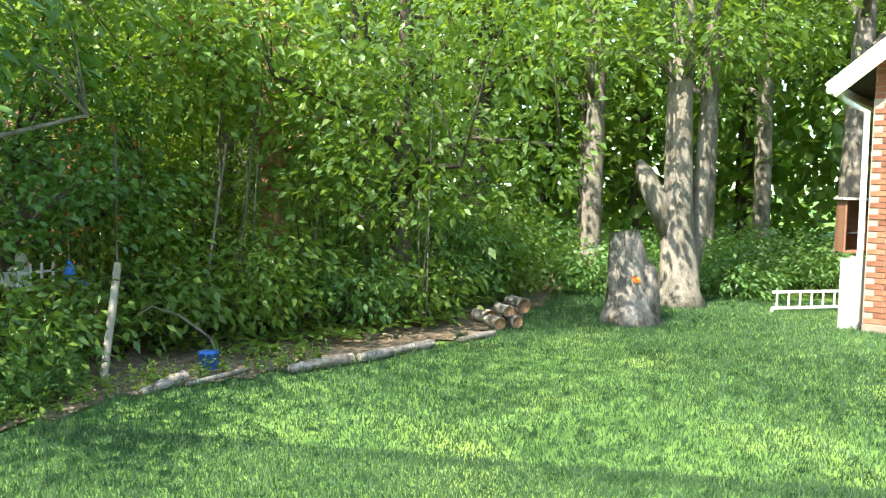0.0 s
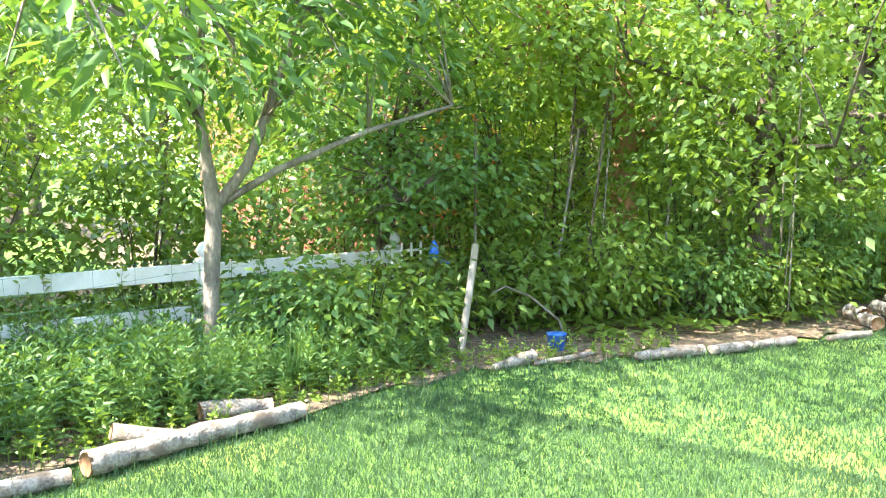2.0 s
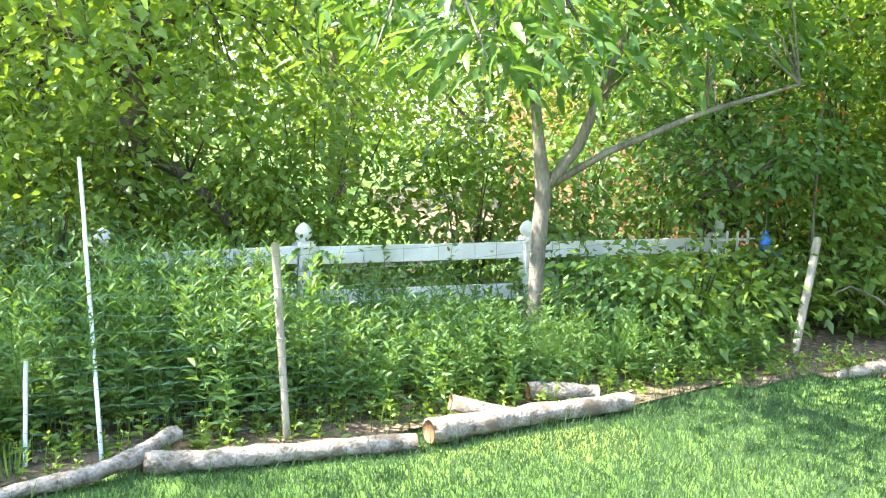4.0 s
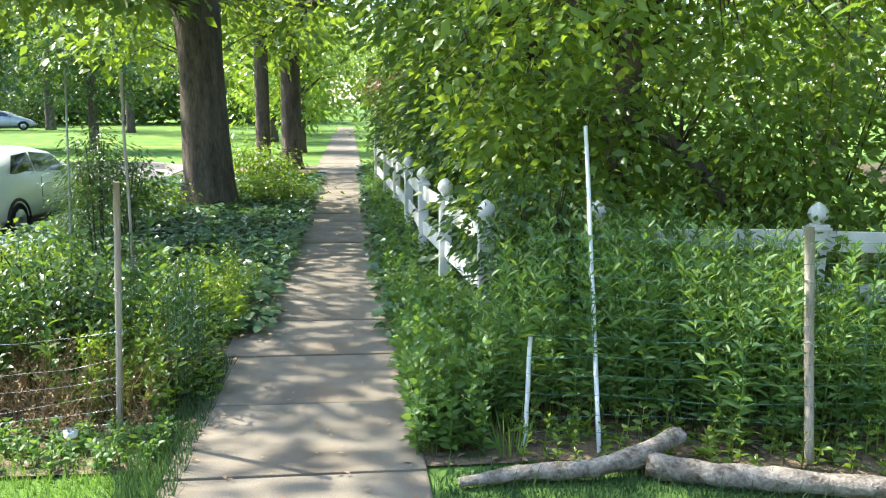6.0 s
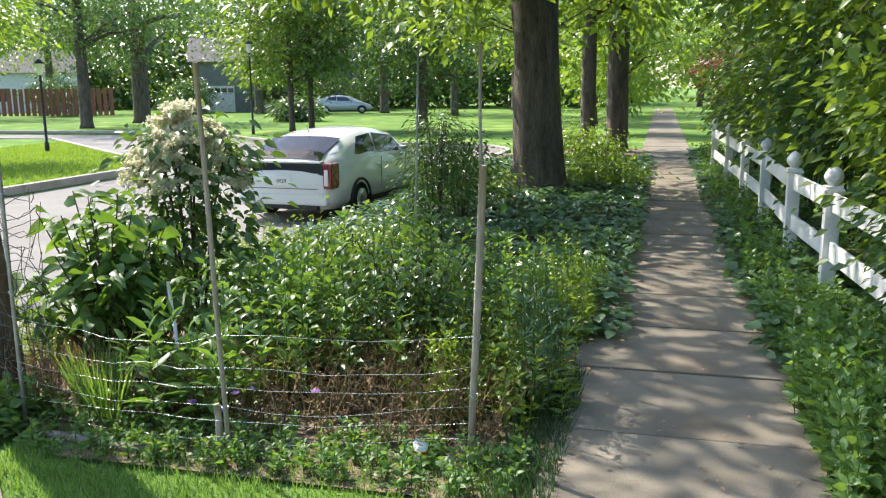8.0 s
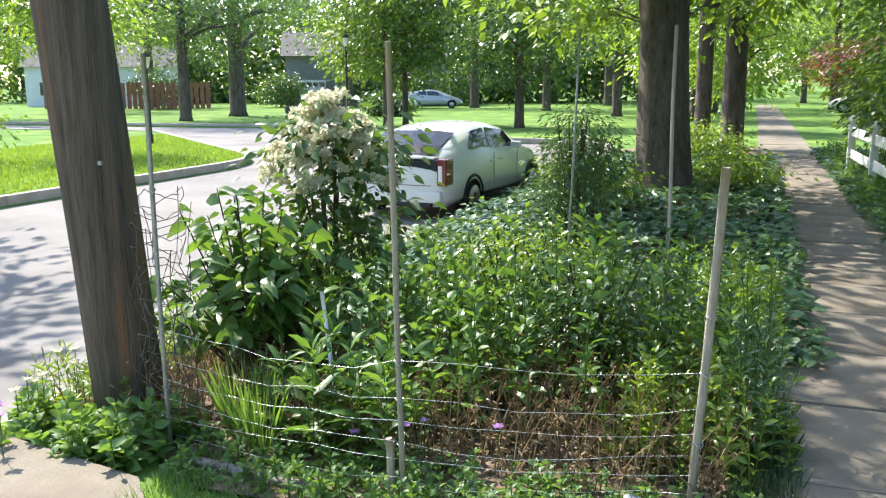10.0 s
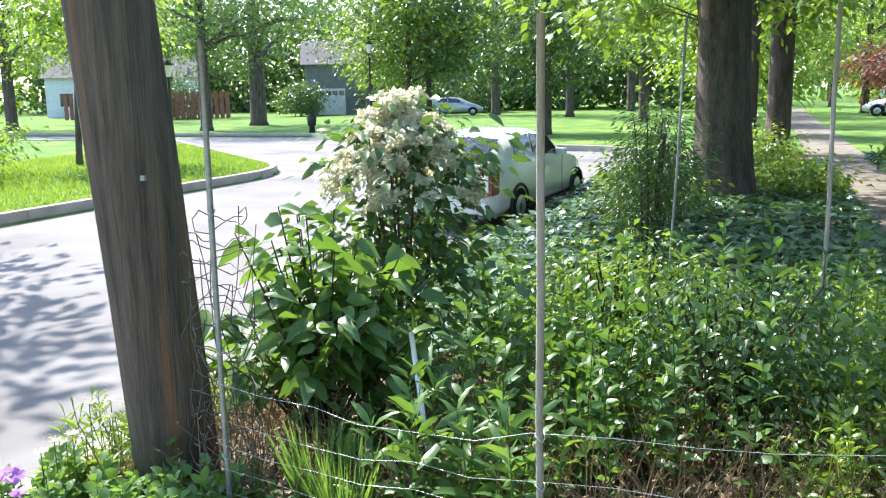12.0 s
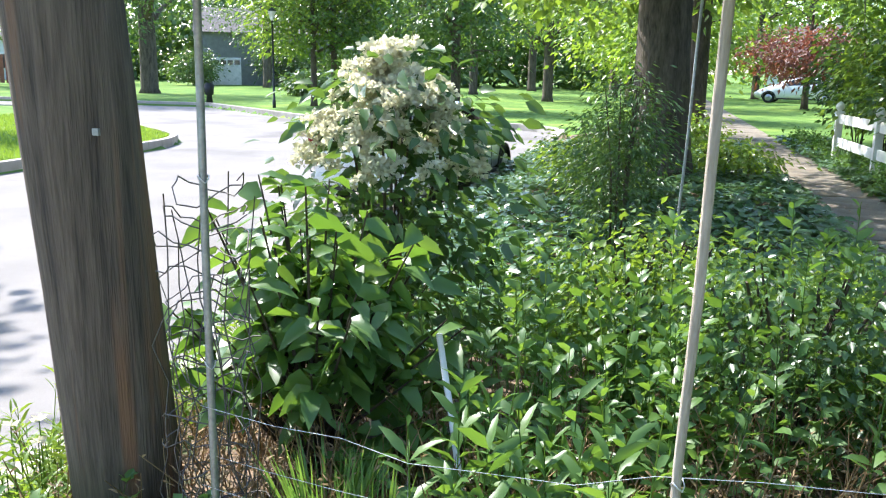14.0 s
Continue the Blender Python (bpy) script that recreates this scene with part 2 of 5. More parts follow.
def thing(name, label, category, group="", kind="", at=(0, 0, 0), turn=0):
    ob = new(name)
    ob.empty_display_size = 0.1
    ob.matrix_basis = pose(*at, 0, 0, turn)
    return tagged(ob, label, category, group, kind)


def attach(name, me, parent, label=""):
    ob = new(name, me)
    ob.parent = parent
    if label:
        ob["label"] = label
    return ob


def part(name, bm, mat, parent, label=""):
    """Links a bmesh as one mesh object under a thing or a part."""
    me = bpy.data.meshes.new(name)
    bm.to_mesh(me)
    bm.free()
    me.materials.append(mat)
    return attach(name, me, parent, label)


def solo(name, me, label, category, group="", kind=""):
    return tagged(new(name, me), label, category, group, kind)


def box(x0, y0, z0, x1, y1, z1, bevel=0.0, bm=None):
    bm = bm or bmesh.new()
    made = bmesh.ops.create_cube(bm, size=1)["verts"]
    for v in made:
        v.co = Vector((x0 + (v.co.x + .5) * (x1 - x0), y0 + (v.co.y + .5) * (y1 - y0), z0 + (v.co.z + .5) * (z1 - z0)))
    if bevel:
        edges = list({e for v in made for e in v.link_edges})
        bmesh.ops.bevel(bm, geom=edges, offset=bevel, segments=2, affect='EDGES', profile=0.6)
    return bm


def beam(a, b, w, h, bevel=0.006):
    """A board from a to b, w thick across and h high."""
    a, b = Vector(a), Vector(b)
    d = b - a
    bm = box(-w / 2, 0, -h / 2, w / 2, d.length, h / 2, bevel)
    q = d.to_track_quat('Y', 'Z').to_matrix().to_4x4()
    bm.transform(Matrix.Translation(a) @ q)
    return bm


def tube_arrays(pts, radii, seg=8, rough=0.0, seed=0, cap=True):
    """A tapered tube along pts."""
    pts = [Vector(p) for p in pts]
    r = np.random.default_rng(seed)
    n = len(pts)
    verts, faces = [], []
    up = Vector((0.31, 0.17, 0.93))
    for i, p in enumerate(pts):
        d = (pts[min(i + 1, n - 1)] - pts[max(i - 1, 0)]).normalized()
        s = d.cross(up if abs(d.dot(up)) < 0.95 else Vector((1, 0, 0))).normalized()
        t = d.cross(s)
        for k in range(seg):
            a = 2 * math.pi * k / seg
            rr = radii[i] * (1 + rough * r.uniform(-1, 1))
            verts.append(p + s * (math.cos(a) * rr) + t * (math.sin(a) * rr))
    for i in range(n - 1):
        for k in range(seg):
            k2 = (k + 1) % seg
            faces.append((i * seg + k, (i + 1) * seg + k, (i + 1) * seg + k2, i * seg + k2))
    if cap:
        for base, c in ((0, pts[0]), ((n - 1) * seg, pts[-1])):
            m = len(verts)
            verts.append(c)
            for k in range(seg):
                faces.append((base + k, base + (k + 1) % seg, m, m))
    return np.array([tuple(v) for v in verts]), faces


def split_faces(faces):
    q = [f for f in faces if f[2] != f[3]]
    t = [f[:3] for f in faces if f[2] == f[3]]
    return [np.array(q, dtype=np.int32).reshape(-1, 4), np.array(t, dtype=np.int32).reshape(-1, 3)]


def tubes(name, runs, mat, seg=6, rough=0.0, smooth=True):
    """Several tubes in one mesh; runs of (points, radii)."""
    vs, fs, off = [], [], 0
    for i, (p, r) in enumerate(runs):
        v, f = tube_arrays(p, r, seg, rough, i)
        vs.append(v)
        fs += [tuple(k + off for k in face) for face in f]
        off += len(v)
    return mesh_of(name, np.concatenate(vs), split_faces(fs), mat, smooth)


def unit(v):
    return v / np.maximum(np.linalg.norm(v, axis=1, keepdims=True), 1e-6)


def leaves(name, pos, grow, size, mat, ratio=0.5, fold=0.25, detail=True, droop=0.0, flat=0.6):
    """Leaf blades: each starts at pos, grows along grow, is size long; folded at its midrib, tip bent down by droop."""
    n = len(pos)
    size = np.broadcast_to(np.asarray(size, dtype=float), (n,))[:, None]
    d = unit(np.asarray(grow, dtype=float))
    up = np.tile([0, 0, 1.0], (n, 1)) * flat + rng.normal(0, 0.45, (n, 3))
    s = unit(np.cross(d, up))
    u = np.cross(s, d)
    w = size * ratio * 0.5
    tip = pos + d * size - np.array([0, 0, 1.0]) * size * droop
    if detail:
        mid1, mid2 = pos + d * size * 0.3 + u * size * 0.02, pos + d * size * 0.68 - np.array([0, 0, 1.0]) * size * droop * 0.35
        lift = u * w * fold
        v = np.stack([pos, mid1 + s * w + lift, mid2 + s * w * 0.72 + lift, tip, mid2 - s * w * 0.72 + lift, mid1 - s * w + lift, mid1, mid2], 1)
        f = np.array([[0, 6, 1, 1], [6, 7, 2, 1], [7, 3, 2, 2], [0, 5, 6, 6], [6, 5, 4, 7], [7, 4, 3, 3]])
        base = (np.arange(n) * 8)[:, None, None]
        quads = (f[[1, 4]][None] + base).reshape(-1, 4)
        tris = (f[[0, 2, 3, 5]][:, :3][None] + base).reshape(-1, 3)
        return mesh_of(name, v.reshape(-1, 3), [quads, tris], mat)
    mid = pos + d * size * 0.45
    v = np.stack([pos, mid + s * w + u * w * fold, tip, mid - s * w + u * w * fold], 1)
    f = np.array([[0, 2, 1], [0, 3, 2]])
    faces = (f[None] + (np.arange(n) * 4)[:, None, None]).reshape(-1, 3)
    return mesh_of(name, v.reshape(-1, 3), faces, mat)


def clumps(centre, radii, count, per, spread, low=-1.0, hollow=0.35, gaps=0.5):
    """Leaf places in clumps through an ellipsoid: uneven outline, gaps between. Returns clump centres, leaf places and growth."""
    cs = []
    seed = rng.uniform(0, 100)
    while len(cs) < count:
        p = rng.uniform(-1, 1, 3)
        r = np.linalg.norm(p)
        if r > 1 or r < hollow * rng.uniform(0, 1) or p[2] < low:
            continue
        q = np.array(centre) + p * np.array(radii)
        if noise.noise(Vector(q * 0.55) + Vector((seed, 0, 0))) < -0.25 * (1 - gaps):
            if rng.uniform() < gaps:
                continue
        cs.append(q)
    cs = np.array(cs)
    n = count * per
    idx = np.repeat(np.arange(count), per)
    off = rng.normal(0, 1, (n, 3)) * np.array([1, 1, 0.55]) * spread
    pos = cs[idx] + off
    out = unit(off * np.array([1, 1, 0.6]) + rng.normal(0, 0.35, (n, 3)) * spread)
    out[:, 2] -= 0.35
    return cs, pos, out


def tree(label, base, trunk, limbs_to, clump_sets, bark=None, leaf=None, size=0.13, ratio=0.55, category="tree", group="", detail=False, name="tree", twigs=40):
    """trunk: list of (point, radius) from the ground; limbs_to: limbs as lists of (point, radius); clump_sets: argument tuples for clumps()."""
    bark, leaf = bark or M_BARK, leaf or L_TREE
    ob = thing(name, label, category, group, at=base)
    b = np.array(base)
    t = attach("trunk", tubes("trunk", [([Vector(p) for p, _ in trunk], [r for _, r in trunk])], bark, 14, 0.05), ob)
    tips = []
    for limb in limbs_to:
        attach("limb", tubes("limb", [([Vector(p) for p, _ in limb], [r for _, r in limb])], bark, 8, 0.08), t)
        tips.append(np.array(limb[-1][0]))
    nodes = [np.array(p) for p, _ in trunk[len(trunk) // 2:]] + [np.array(p) for limb in limbs_to for p, _ in limb]
    pos, out, runs = [], [], []
    for args in clump_sets:
        cs, p, o = clumps(*args)
        pos.append(p), out.append(o)
        for c in cs[:twigs]:
            k = min(nodes, key=lambda q: np.linalg.norm(q - c))
            m = (k + c) / 2 + np.array([0, 0, 0.12 * np.linalg.norm(k - c)])
            runs.append(([k, m, c], [0.018, 0.011, 0.004]))
    if runs:
        attach("twig", tubes("twig", runs, bark, 4), t)["kind"] = "stuff"
    if pos:
        p, o = np.concatenate(pos), np.concatenate(out)
        attach("crown", leaves("crown", p, o, rng.uniform(0.6, 1.25, len(p)) * size, leaf, ratio, 0.25, detail, 0.15), ob)
    return ob


def simple_tree(base, h, r, crown, label, leaf=None, size=0.3, count=110, per=45, bark=None, lean=(0, 0), name="tree", group="trees along the street", low=-1.0, spread=0.5, limbs=6):
    """A whole tree: crown = (centre height, radius across, radius up)."""
    cz, cr, cu = crown
    tp = [((0, 0, -0.1), r * 1.45), ((0, 0, 0.25), r * 1.12), ((lean[0] * .3, lean[1] * .3, h * .3), r), ((lean[0] * .7, lean[1] * .7, h * .6), r * .75), ((lean[0], lean[1], h), r * .3)]
    ls = []
    for k in range(limbs):
        a = 2.4 * k + rng.uniform(0, 1)
        z0 = rng.uniform(max(cz - cu, 0.25 * h), cz)
        f = z0 / h
        s = (lean[0] * f, lean[1] * f, z0)
        e = (s[0] + math.cos(a) * cr * .7, s[1] + math.sin(a) * cr * .7, z0 + cu * rng.uniform(.15, .5))
        m = ((s[0] + e[0]) / 2, (s[1] + e[1]) / 2, (s[2] + e[2]) / 2 + .25)
        ls.append([(s, r * .45), (m, r * .3), (e, r * .12)])
    return tree(label, base, tp, ls, [((lean[0], lean[1], cz), (cr, cr, cu), count, per, spread, low)], bark, leaf, size, group=group, name=name, twigs=30)


def inside(n, x0, x1, y0, y1, test=None):
    """n places over a rectangle, those that pass the test."""
    p = np.column_stack([rng.uniform(x0, x1, n), rng.uniform(y0, y1, n)])
    return p[[bool(test(a, b)) for a, b in p]] if test else p


def patch(name, mat, x0, x1, y0, y1, z, step, edge=None, follow=False):
    """A flat sheet of quads; edge(x, y) keeps a quad."""
    nx, ny = max(1, int((x1 - x0) / step)), max(1, int((y1 - y0) / step))
    xs, ys = np.linspace(x0, x1, nx + 1), np.linspace(y0, y1, ny + 1)
    gx, gy = np.meshgrid(xs, ys)
    v = np.column_stack([gx.ravel(), gy.ravel(), [z + (lie(q) if follow else 0) for q in gx.ravel()]])
    i, j = np.meshgrid(np.arange(nx), np.arange(ny))
    a = (j * (nx + 1) + i).ravel()
    f = np.column_stack([a, a + 1, a + nx + 2, a + nx + 1])
    if edge:
        c = v[f].mean(1)
        f = f[[bool(edge(p[0], p[1])) for p in c]]
    return mesh_of(name, v, f, mat)


# ---- ground, road, walk ----
EDGE = [(0.42, 3.30), (1.5, 3.22), (3.0, 2.85), (4.5, 2.6), (6.4, 2.3), (7.3, 1.65), (8.1, 1.0), (9.3, 0.35), (10.4, -0.2), (12.5, -0.6), (15.5, -0.9)]


def edge_y(x):
    """The lawn's border with the planting, along x."""
    for (xa, ya), (xb, yb) in zip(EDGE, EDGE[1:]):
        if x <= xb:
            return ya + (yb - ya) * (x - xa) / (xb - xa)
    return EDGE[-1][1]


KERB_X, FAR_X = -4.72, -12.7


def on_road(x, y):
    """The street, and the side street that leaves it slantwise round the corner lawn."""
    if x > KERB_X or y > 35.2:
        return False
    if y > 25.0 and x > KERB_X - 3.2 and (x - (KERB_X - 3.2)) ** 2 + (y - 25.0) ** 2 > 10.2:
        return False
    if x > -13.1 and y > 28.2 or x <= -13.1 and .667 * (x + 13.1) + .745 * (y - 28.2) > 0:
        return False
    if x < FAR_X and y < 29.5 and .667 * (x + 14.02) + .745 * (y - 20.67) < 0:
        ang = math.degrees(math.atan2(y - 17.7, x - FAR_X + 4))
        return 0 < ang < 48 and math.hypot(x - FAR_X + 4, y - 17.7) > 4
    return True


LOW = -0.16


def lie(x):
    """The ground's height: level, falling gently to the road's verge."""
    u = min(1, max(0, (-x - 3.2) / 1.3))
    return LOW * u * u * (3 - 2 * u)


def ground_sheet():
    xs = np.concatenate([[-900, -300, -120, -70], np.arange(-45, -14, 0.4), np.arange(-14, -3, 0.25), np.arange(-3, 20, 0.5), [20, 26, 34, 50, 90, 200, 900]])
    ys = np.concatenate([[-900, -200, -60, -25, -15], np.arange(-10, 20, 0.5), np.arange(20, 37, 0.25), np.arange(37, 50, 1.0), [50, 60, 75, 100, 160, 400, 900]])
    gx, gy = np.meshgrid(xs, ys)
    z = np.array([-0.42 if on_road(a, b) else lie(a) for a, b in zip(gx.ravel(), gy.ravel())])
    for k, (a, b) in enumerate(zip(gx.ravel(), gy.ravel())):
        if z[k] > -.2 and -40 < a < 40 and -20 < b < 80:
            z[k] += -0.012 + 0.014 * noise.noise(Vector((a * 0.4, b * 0.4, 0)))
    v = np.column_stack([gx.ravel(), gy.ravel(), z])
    nx = len(xs)
    i, j = np.meshgrid(np.arange(nx - 1), np.arange(len(ys) - 1))
    a = (j * nx + i).ravel()
    return mesh_of("ground", v, np.column_stack([a, a + 1, a + nx + 1, a + nx]), M_LAWN, True)


solo("ground", ground_sheet(), "mown green lawn running under trees", "ground", kind="structure")
solo("road", patch("road", M_ASPHALT, -60, KERB_X + 0.1, -60, 35.6, -0.33, 0.2, lambda x, y: on_road(x, y) or on_road(x - 0.1, y) or on_road(x, y - 0.12) or on_road(x + .15, y + .15)), "pale sunlit asphalt road with tree shadows", "road", kind="structure")


def kerb(points, label):
    ob = thing("kerb", label, "kerb", kind="structure")
    n = 0
    for a, b in zip(points, points[1:]):
        a, b = Vector((*a, 0)), Vector((*b, 0))
        k = max(1, int((b - a).length / 1.5))
        for i in range(k):
            p, q = a.lerp(b, i / k), a.lerp(b, (i + 1) / k)
            part("kerb_stone", beam(p + Vector((0, 0, LOW - 0.08)), q - (q - p).normalized() * 0.008 + Vector((0, 0, LOW - 0.08)), 0.16, 0.21, 0.02), M_KERB, ob)
            n += 1
    return ob


def arc(cx, cy, r, a0, a1, n=6):
    return [(cx + r * math.cos(radians(a0 + (a1 - a0) * i / n)), cy + r * math.sin(radians(a0 + (a1 - a0) * i / n))) for i in range(n + 1)]


kerb([(KERB_X, 3.9), (KERB_X, 25)] + arc(KERB_X - 3.2, 25, 3.2, 0, 90)[1:] + [(-13.1, 28.25), (-20.92, 35.25), (-45, 35.25)], "low concrete kerb along the road")
kerb([(FAR_X, -15), (FAR_X, 17.7)] + arc(FAR_X - 4, 17.7, 4, 0, 48)[1:] + [(-23.88, 29.5), (-45, 29.5)], "low concrete kerb round the corner lawn")

# the driveway mouth and the walk's slabs
def slab_mesh(w, l, h=0.10):
    bm = box(-w / 2, -l / 2, -h, w / 2, l / 2, 0, 0.012)
    me = bpy.data.meshes.new("slab")
    bm.to_mesh(me)
    bm.free()
    me.materials.append(M_CONCRETE)
    return me


WALK_X0, WALK_X1 = -0.80, 0.43
walkway = thing("pavement", "weathered concrete sidewalk slabs between ivy and fence", "sidewalk", kind="structure")
slab = slab_mesh(WALK_X1 - WALK_X0, .955)
for k in range(-7, 64):
    s = attach("slab", slab, walkway)
    s.matrix_basis = pose((WALK_X0 + WALK_X1) / 2, 3.38 + .967 * (k + 0.5), 0.022 + rng.uniform(-.004, .004), rng.uniform(-.25, .25), rng.uniform(-.25, .25), rng.uniform(-.2, .2))
apron = thing("driveway_apron", "old concrete driveway mouth beside the pole", "driveway", kind="structure")
slab2 = slab_mesh(1.9, 2.3)
for a in (-3.72, -1.79):
    for b in (-0.9, 1.42):
        attach("slab", slab2, apron).matrix_basis = pose(a, b, 0.012)
bm = bmesh.new()
ring = [bm.verts.new((x, y, z)) for z in (-0.09, 0.012) for x, y in ((-4.64, 2.6), (-2.76, 2.6), (-2.85, 3.0), (-3.36, 3.5), (-4.64, 3.72))]
bm.faces.new(ring[5:]), bm.faces.new(ring[4::-1])
for i in range(5):
    bm.faces.new((ring[i], ring[(i + 1) % 5], ring[5 + (i + 1) % 5], ring[5 + i]))
part("slab", bm, M_CONCRETE, apron)

solo("planting_bed", patch("planting_bed", M_LITTER, -4.6, WALK_X0, 3.52, 24, 0.006, 0.2, lambda x, y: x < -0.8 and (y > 3.72 or x > -3.2), True), "brown leaf litter under ivy and weeds", "flower bed", kind="structure")
solo("woodland_floor", patch("woodland_floor", M_LITTER, WALK_X1, 20, -1.2, 24, 0.010, 0.2, lambda x, y: y > edge_y(x) + 0.12 and (x > 0.75 or y > 3.4) and y < 9.5 + max(0, x - 8) * 2), "brown leaf litter under trees and bushes", "flower bed", kind="structure")


# ---- white fences ----
def fence_post(x, y, parent, h=1.06):
    """A square post with a moulded collar and a spade-shaped finial."""
    p = part("post", box(x - .056, y - .056, -.05, x + .056, y + .056, h - .20, .006), M_WHITE, parent)
    bm = box(x - .076, y - .076, h - .20, x + .076, y + .076, h - .178, .006)
    box(x - .064, y - .064, h - .178, x + .064, y + .064, h - .155, .006, bm)
    part("post_cap", bm, M_WHITE, p)
    prof = [(.036, -.157), (.040, -.140), (.066, -.115), (.074, -.088), (.066, -.055), (.042, -.022), (.014, -.002), (.002, .004)]
    attach("finial", tubes("finial", [([(x, y, h + z) for _, z in prof], [r for r, _ in prof])], M_WHITE, 14), p)


def fence_run(ob, pts, rails=(.78, .40), h=1.06, rw=.15):
    for x, y in pts:
        fence_post(x, y, ob, h)
    for (xa, ya), (xb, yb) in zip(pts, pts[1:]):
        d = Vector((xb - xa, yb - ya, 0)).normalized() * .057
        for z in rails:
            part("rail", beam((xa + d.x, ya + d.y, z), (xb - d.x, yb - d.y, z + rng.uniform(-.012, .012)), .028, rw, .005), M_WHITE, ob)


f1 = thing("rail_fence", "white two-rail wooden fence with pointed posts along the sidewalk", "fence")
fence_run(f1, [(.66, 17.2), (.75, 14.9), (.82, 12.9), (.88, 11.0), (.89, 8.88), (.97, 7.42), (1.06, 5.60)])
f2 = thing("rail_fence", "white two-rail wooden fence behind weeds and a forked tree", "fence")
fence_run(f2, [(1.85, 5.48), (3.42, 5.28), (5.45, 4.73), (7.6, 4.2)])

vine = thing("fence_vine", "thin leafy vines climbing over the white rails", "vine", kind="stuff")
vg = np.random.default_rng(23)
VINE_LINE = [(1.85, 5.48), (3.42, 5.28), (5.45, 4.73), (7.6, 4.2)]
runs, vp, vd = [], [], []
for k in range(46):
    x = vg.uniform(3.2, 7.5)
    (xa, ya), (xb, yb) = next((a, b) for a, b in zip(VINE_LINE, VINE_LINE[1:]) if a[0] <= x <= b[0])
    y = ya + (yb - ya) * (x - xa) / (xb - xa)
    h, sway = vg.uniform(.55, 1.05), vg.uniform(-.25, .25)
    pts = [np.array((x + sway * f + .03 * math.sin(9 * f + k), y - .035 - .02 * math.sin(5 * f), h * f)) for f in np.linspace(0, 1, 8)]
    runs.append((pts, [.004] * 5 + [.003, .002, .0015]))
    for q in pts[2:]:
        for _ in range(4):
            vp.append(q + vg.normal(0, .035, 3)), vd.append(vg.normal(0, 1, 3))
VINE = (runs, np.array(vp), np.array(vd))

# ---- stakes and wire ----
def stake(name, label, a, b, r, mat, category="garden stake", seg=7, ties=()):
    a, b = Vector(a), Vector(b)
    pts = [a.lerp(b, t) + Vector((rng.uniform(-.003, .003), rng.uniform(-.003, .003), 0)) for t in np.linspace(0, 1, 6)]
    ob = solo(name, tubes(name, [(pts, [r] * 6)], mat, seg, 0.05), label, category)
    for z in ties:
        c = a.lerp(b, (z - a.z) / (b.z - a.z))
        loop = [(c.x + (r + .004) * math.cos(q), c.y + (r + .004) * math.sin(q), z + .01 * math.sin(q * 2)) for q in np.linspace(0, 6.28, 9)]
        attach("wire_tie", tubes("wire_tie", [(loop, [.002] * 9)], M_WIRE, 4), ob)
    return ob


stake("garden_stake", "tall grey wooden stake by the utility pole, wire tied to it", (-3.43, 3.80, -.1), (-3.42, 3.80, 1.78), .0105, M_STEEL, ties=(.3, .7, 1.2))
stake("garden_stake", "tall weathered bamboo stake holding garden wire", (-2.225, 3.70, -.1), (-2.195, 3.56, 1.79), .0115, M_STAKE, ties=(.25, .44, .6))
stake("garden_stake", "weathered wooden stake with wire at the bed's corner", (-1.135, 3.95, -.1), (-1.07, 3.93, 1.35), .017, M_STAKE, ties=(.3, .58, .8))
stake("garden_stake", "short stub stake beside the bamboo stake", (-2.28, 3.73, -.1), (-2.30, 3.74, .24), .016, M_STAKE)
stake("garden_stake", "thin green metal rod standing in the ivy", (-2.18, 6.6, -.1), (-2.11, 6.6, 2.0), .008, M_STEEL)
stake("garden_stake", "thin pale rod standing in the ivy", (-1.37, 5.37, -.1), (-1.385, 5.37, 1.93), .010, M_STAKE)
stake("garden_pole", "tall white plastic pole leaning back into weeds", (1.31, 3.48, -.05), (1.495, 4.60, 1.61), .0125, M_PVC)
stake("garden_pole", "short white plastic pole standing in weeds", (.95, 3.62, -.05), (1.0, 3.77, .55), .012, M_PVC)
stake("garden_stake", "weathered wooden stake holding garden wire in weeds", (2.305, 3.27, -.1), (2.30, 3.44, 1.16), .024, M_STAKE, ties=(.3, .6, .9))
stake("leaning_pole", "grey weathered pole leaning among bushes", (6.68, 2.72, -.05), (7.15, 2.85, 1.02), .036, M_STAKE)
stake("white_marker", "white plastic strip standing among shrub stems", (-2.80, 4.28, -.03), (-2.95, 4.42, .64), .011, M_PVC)


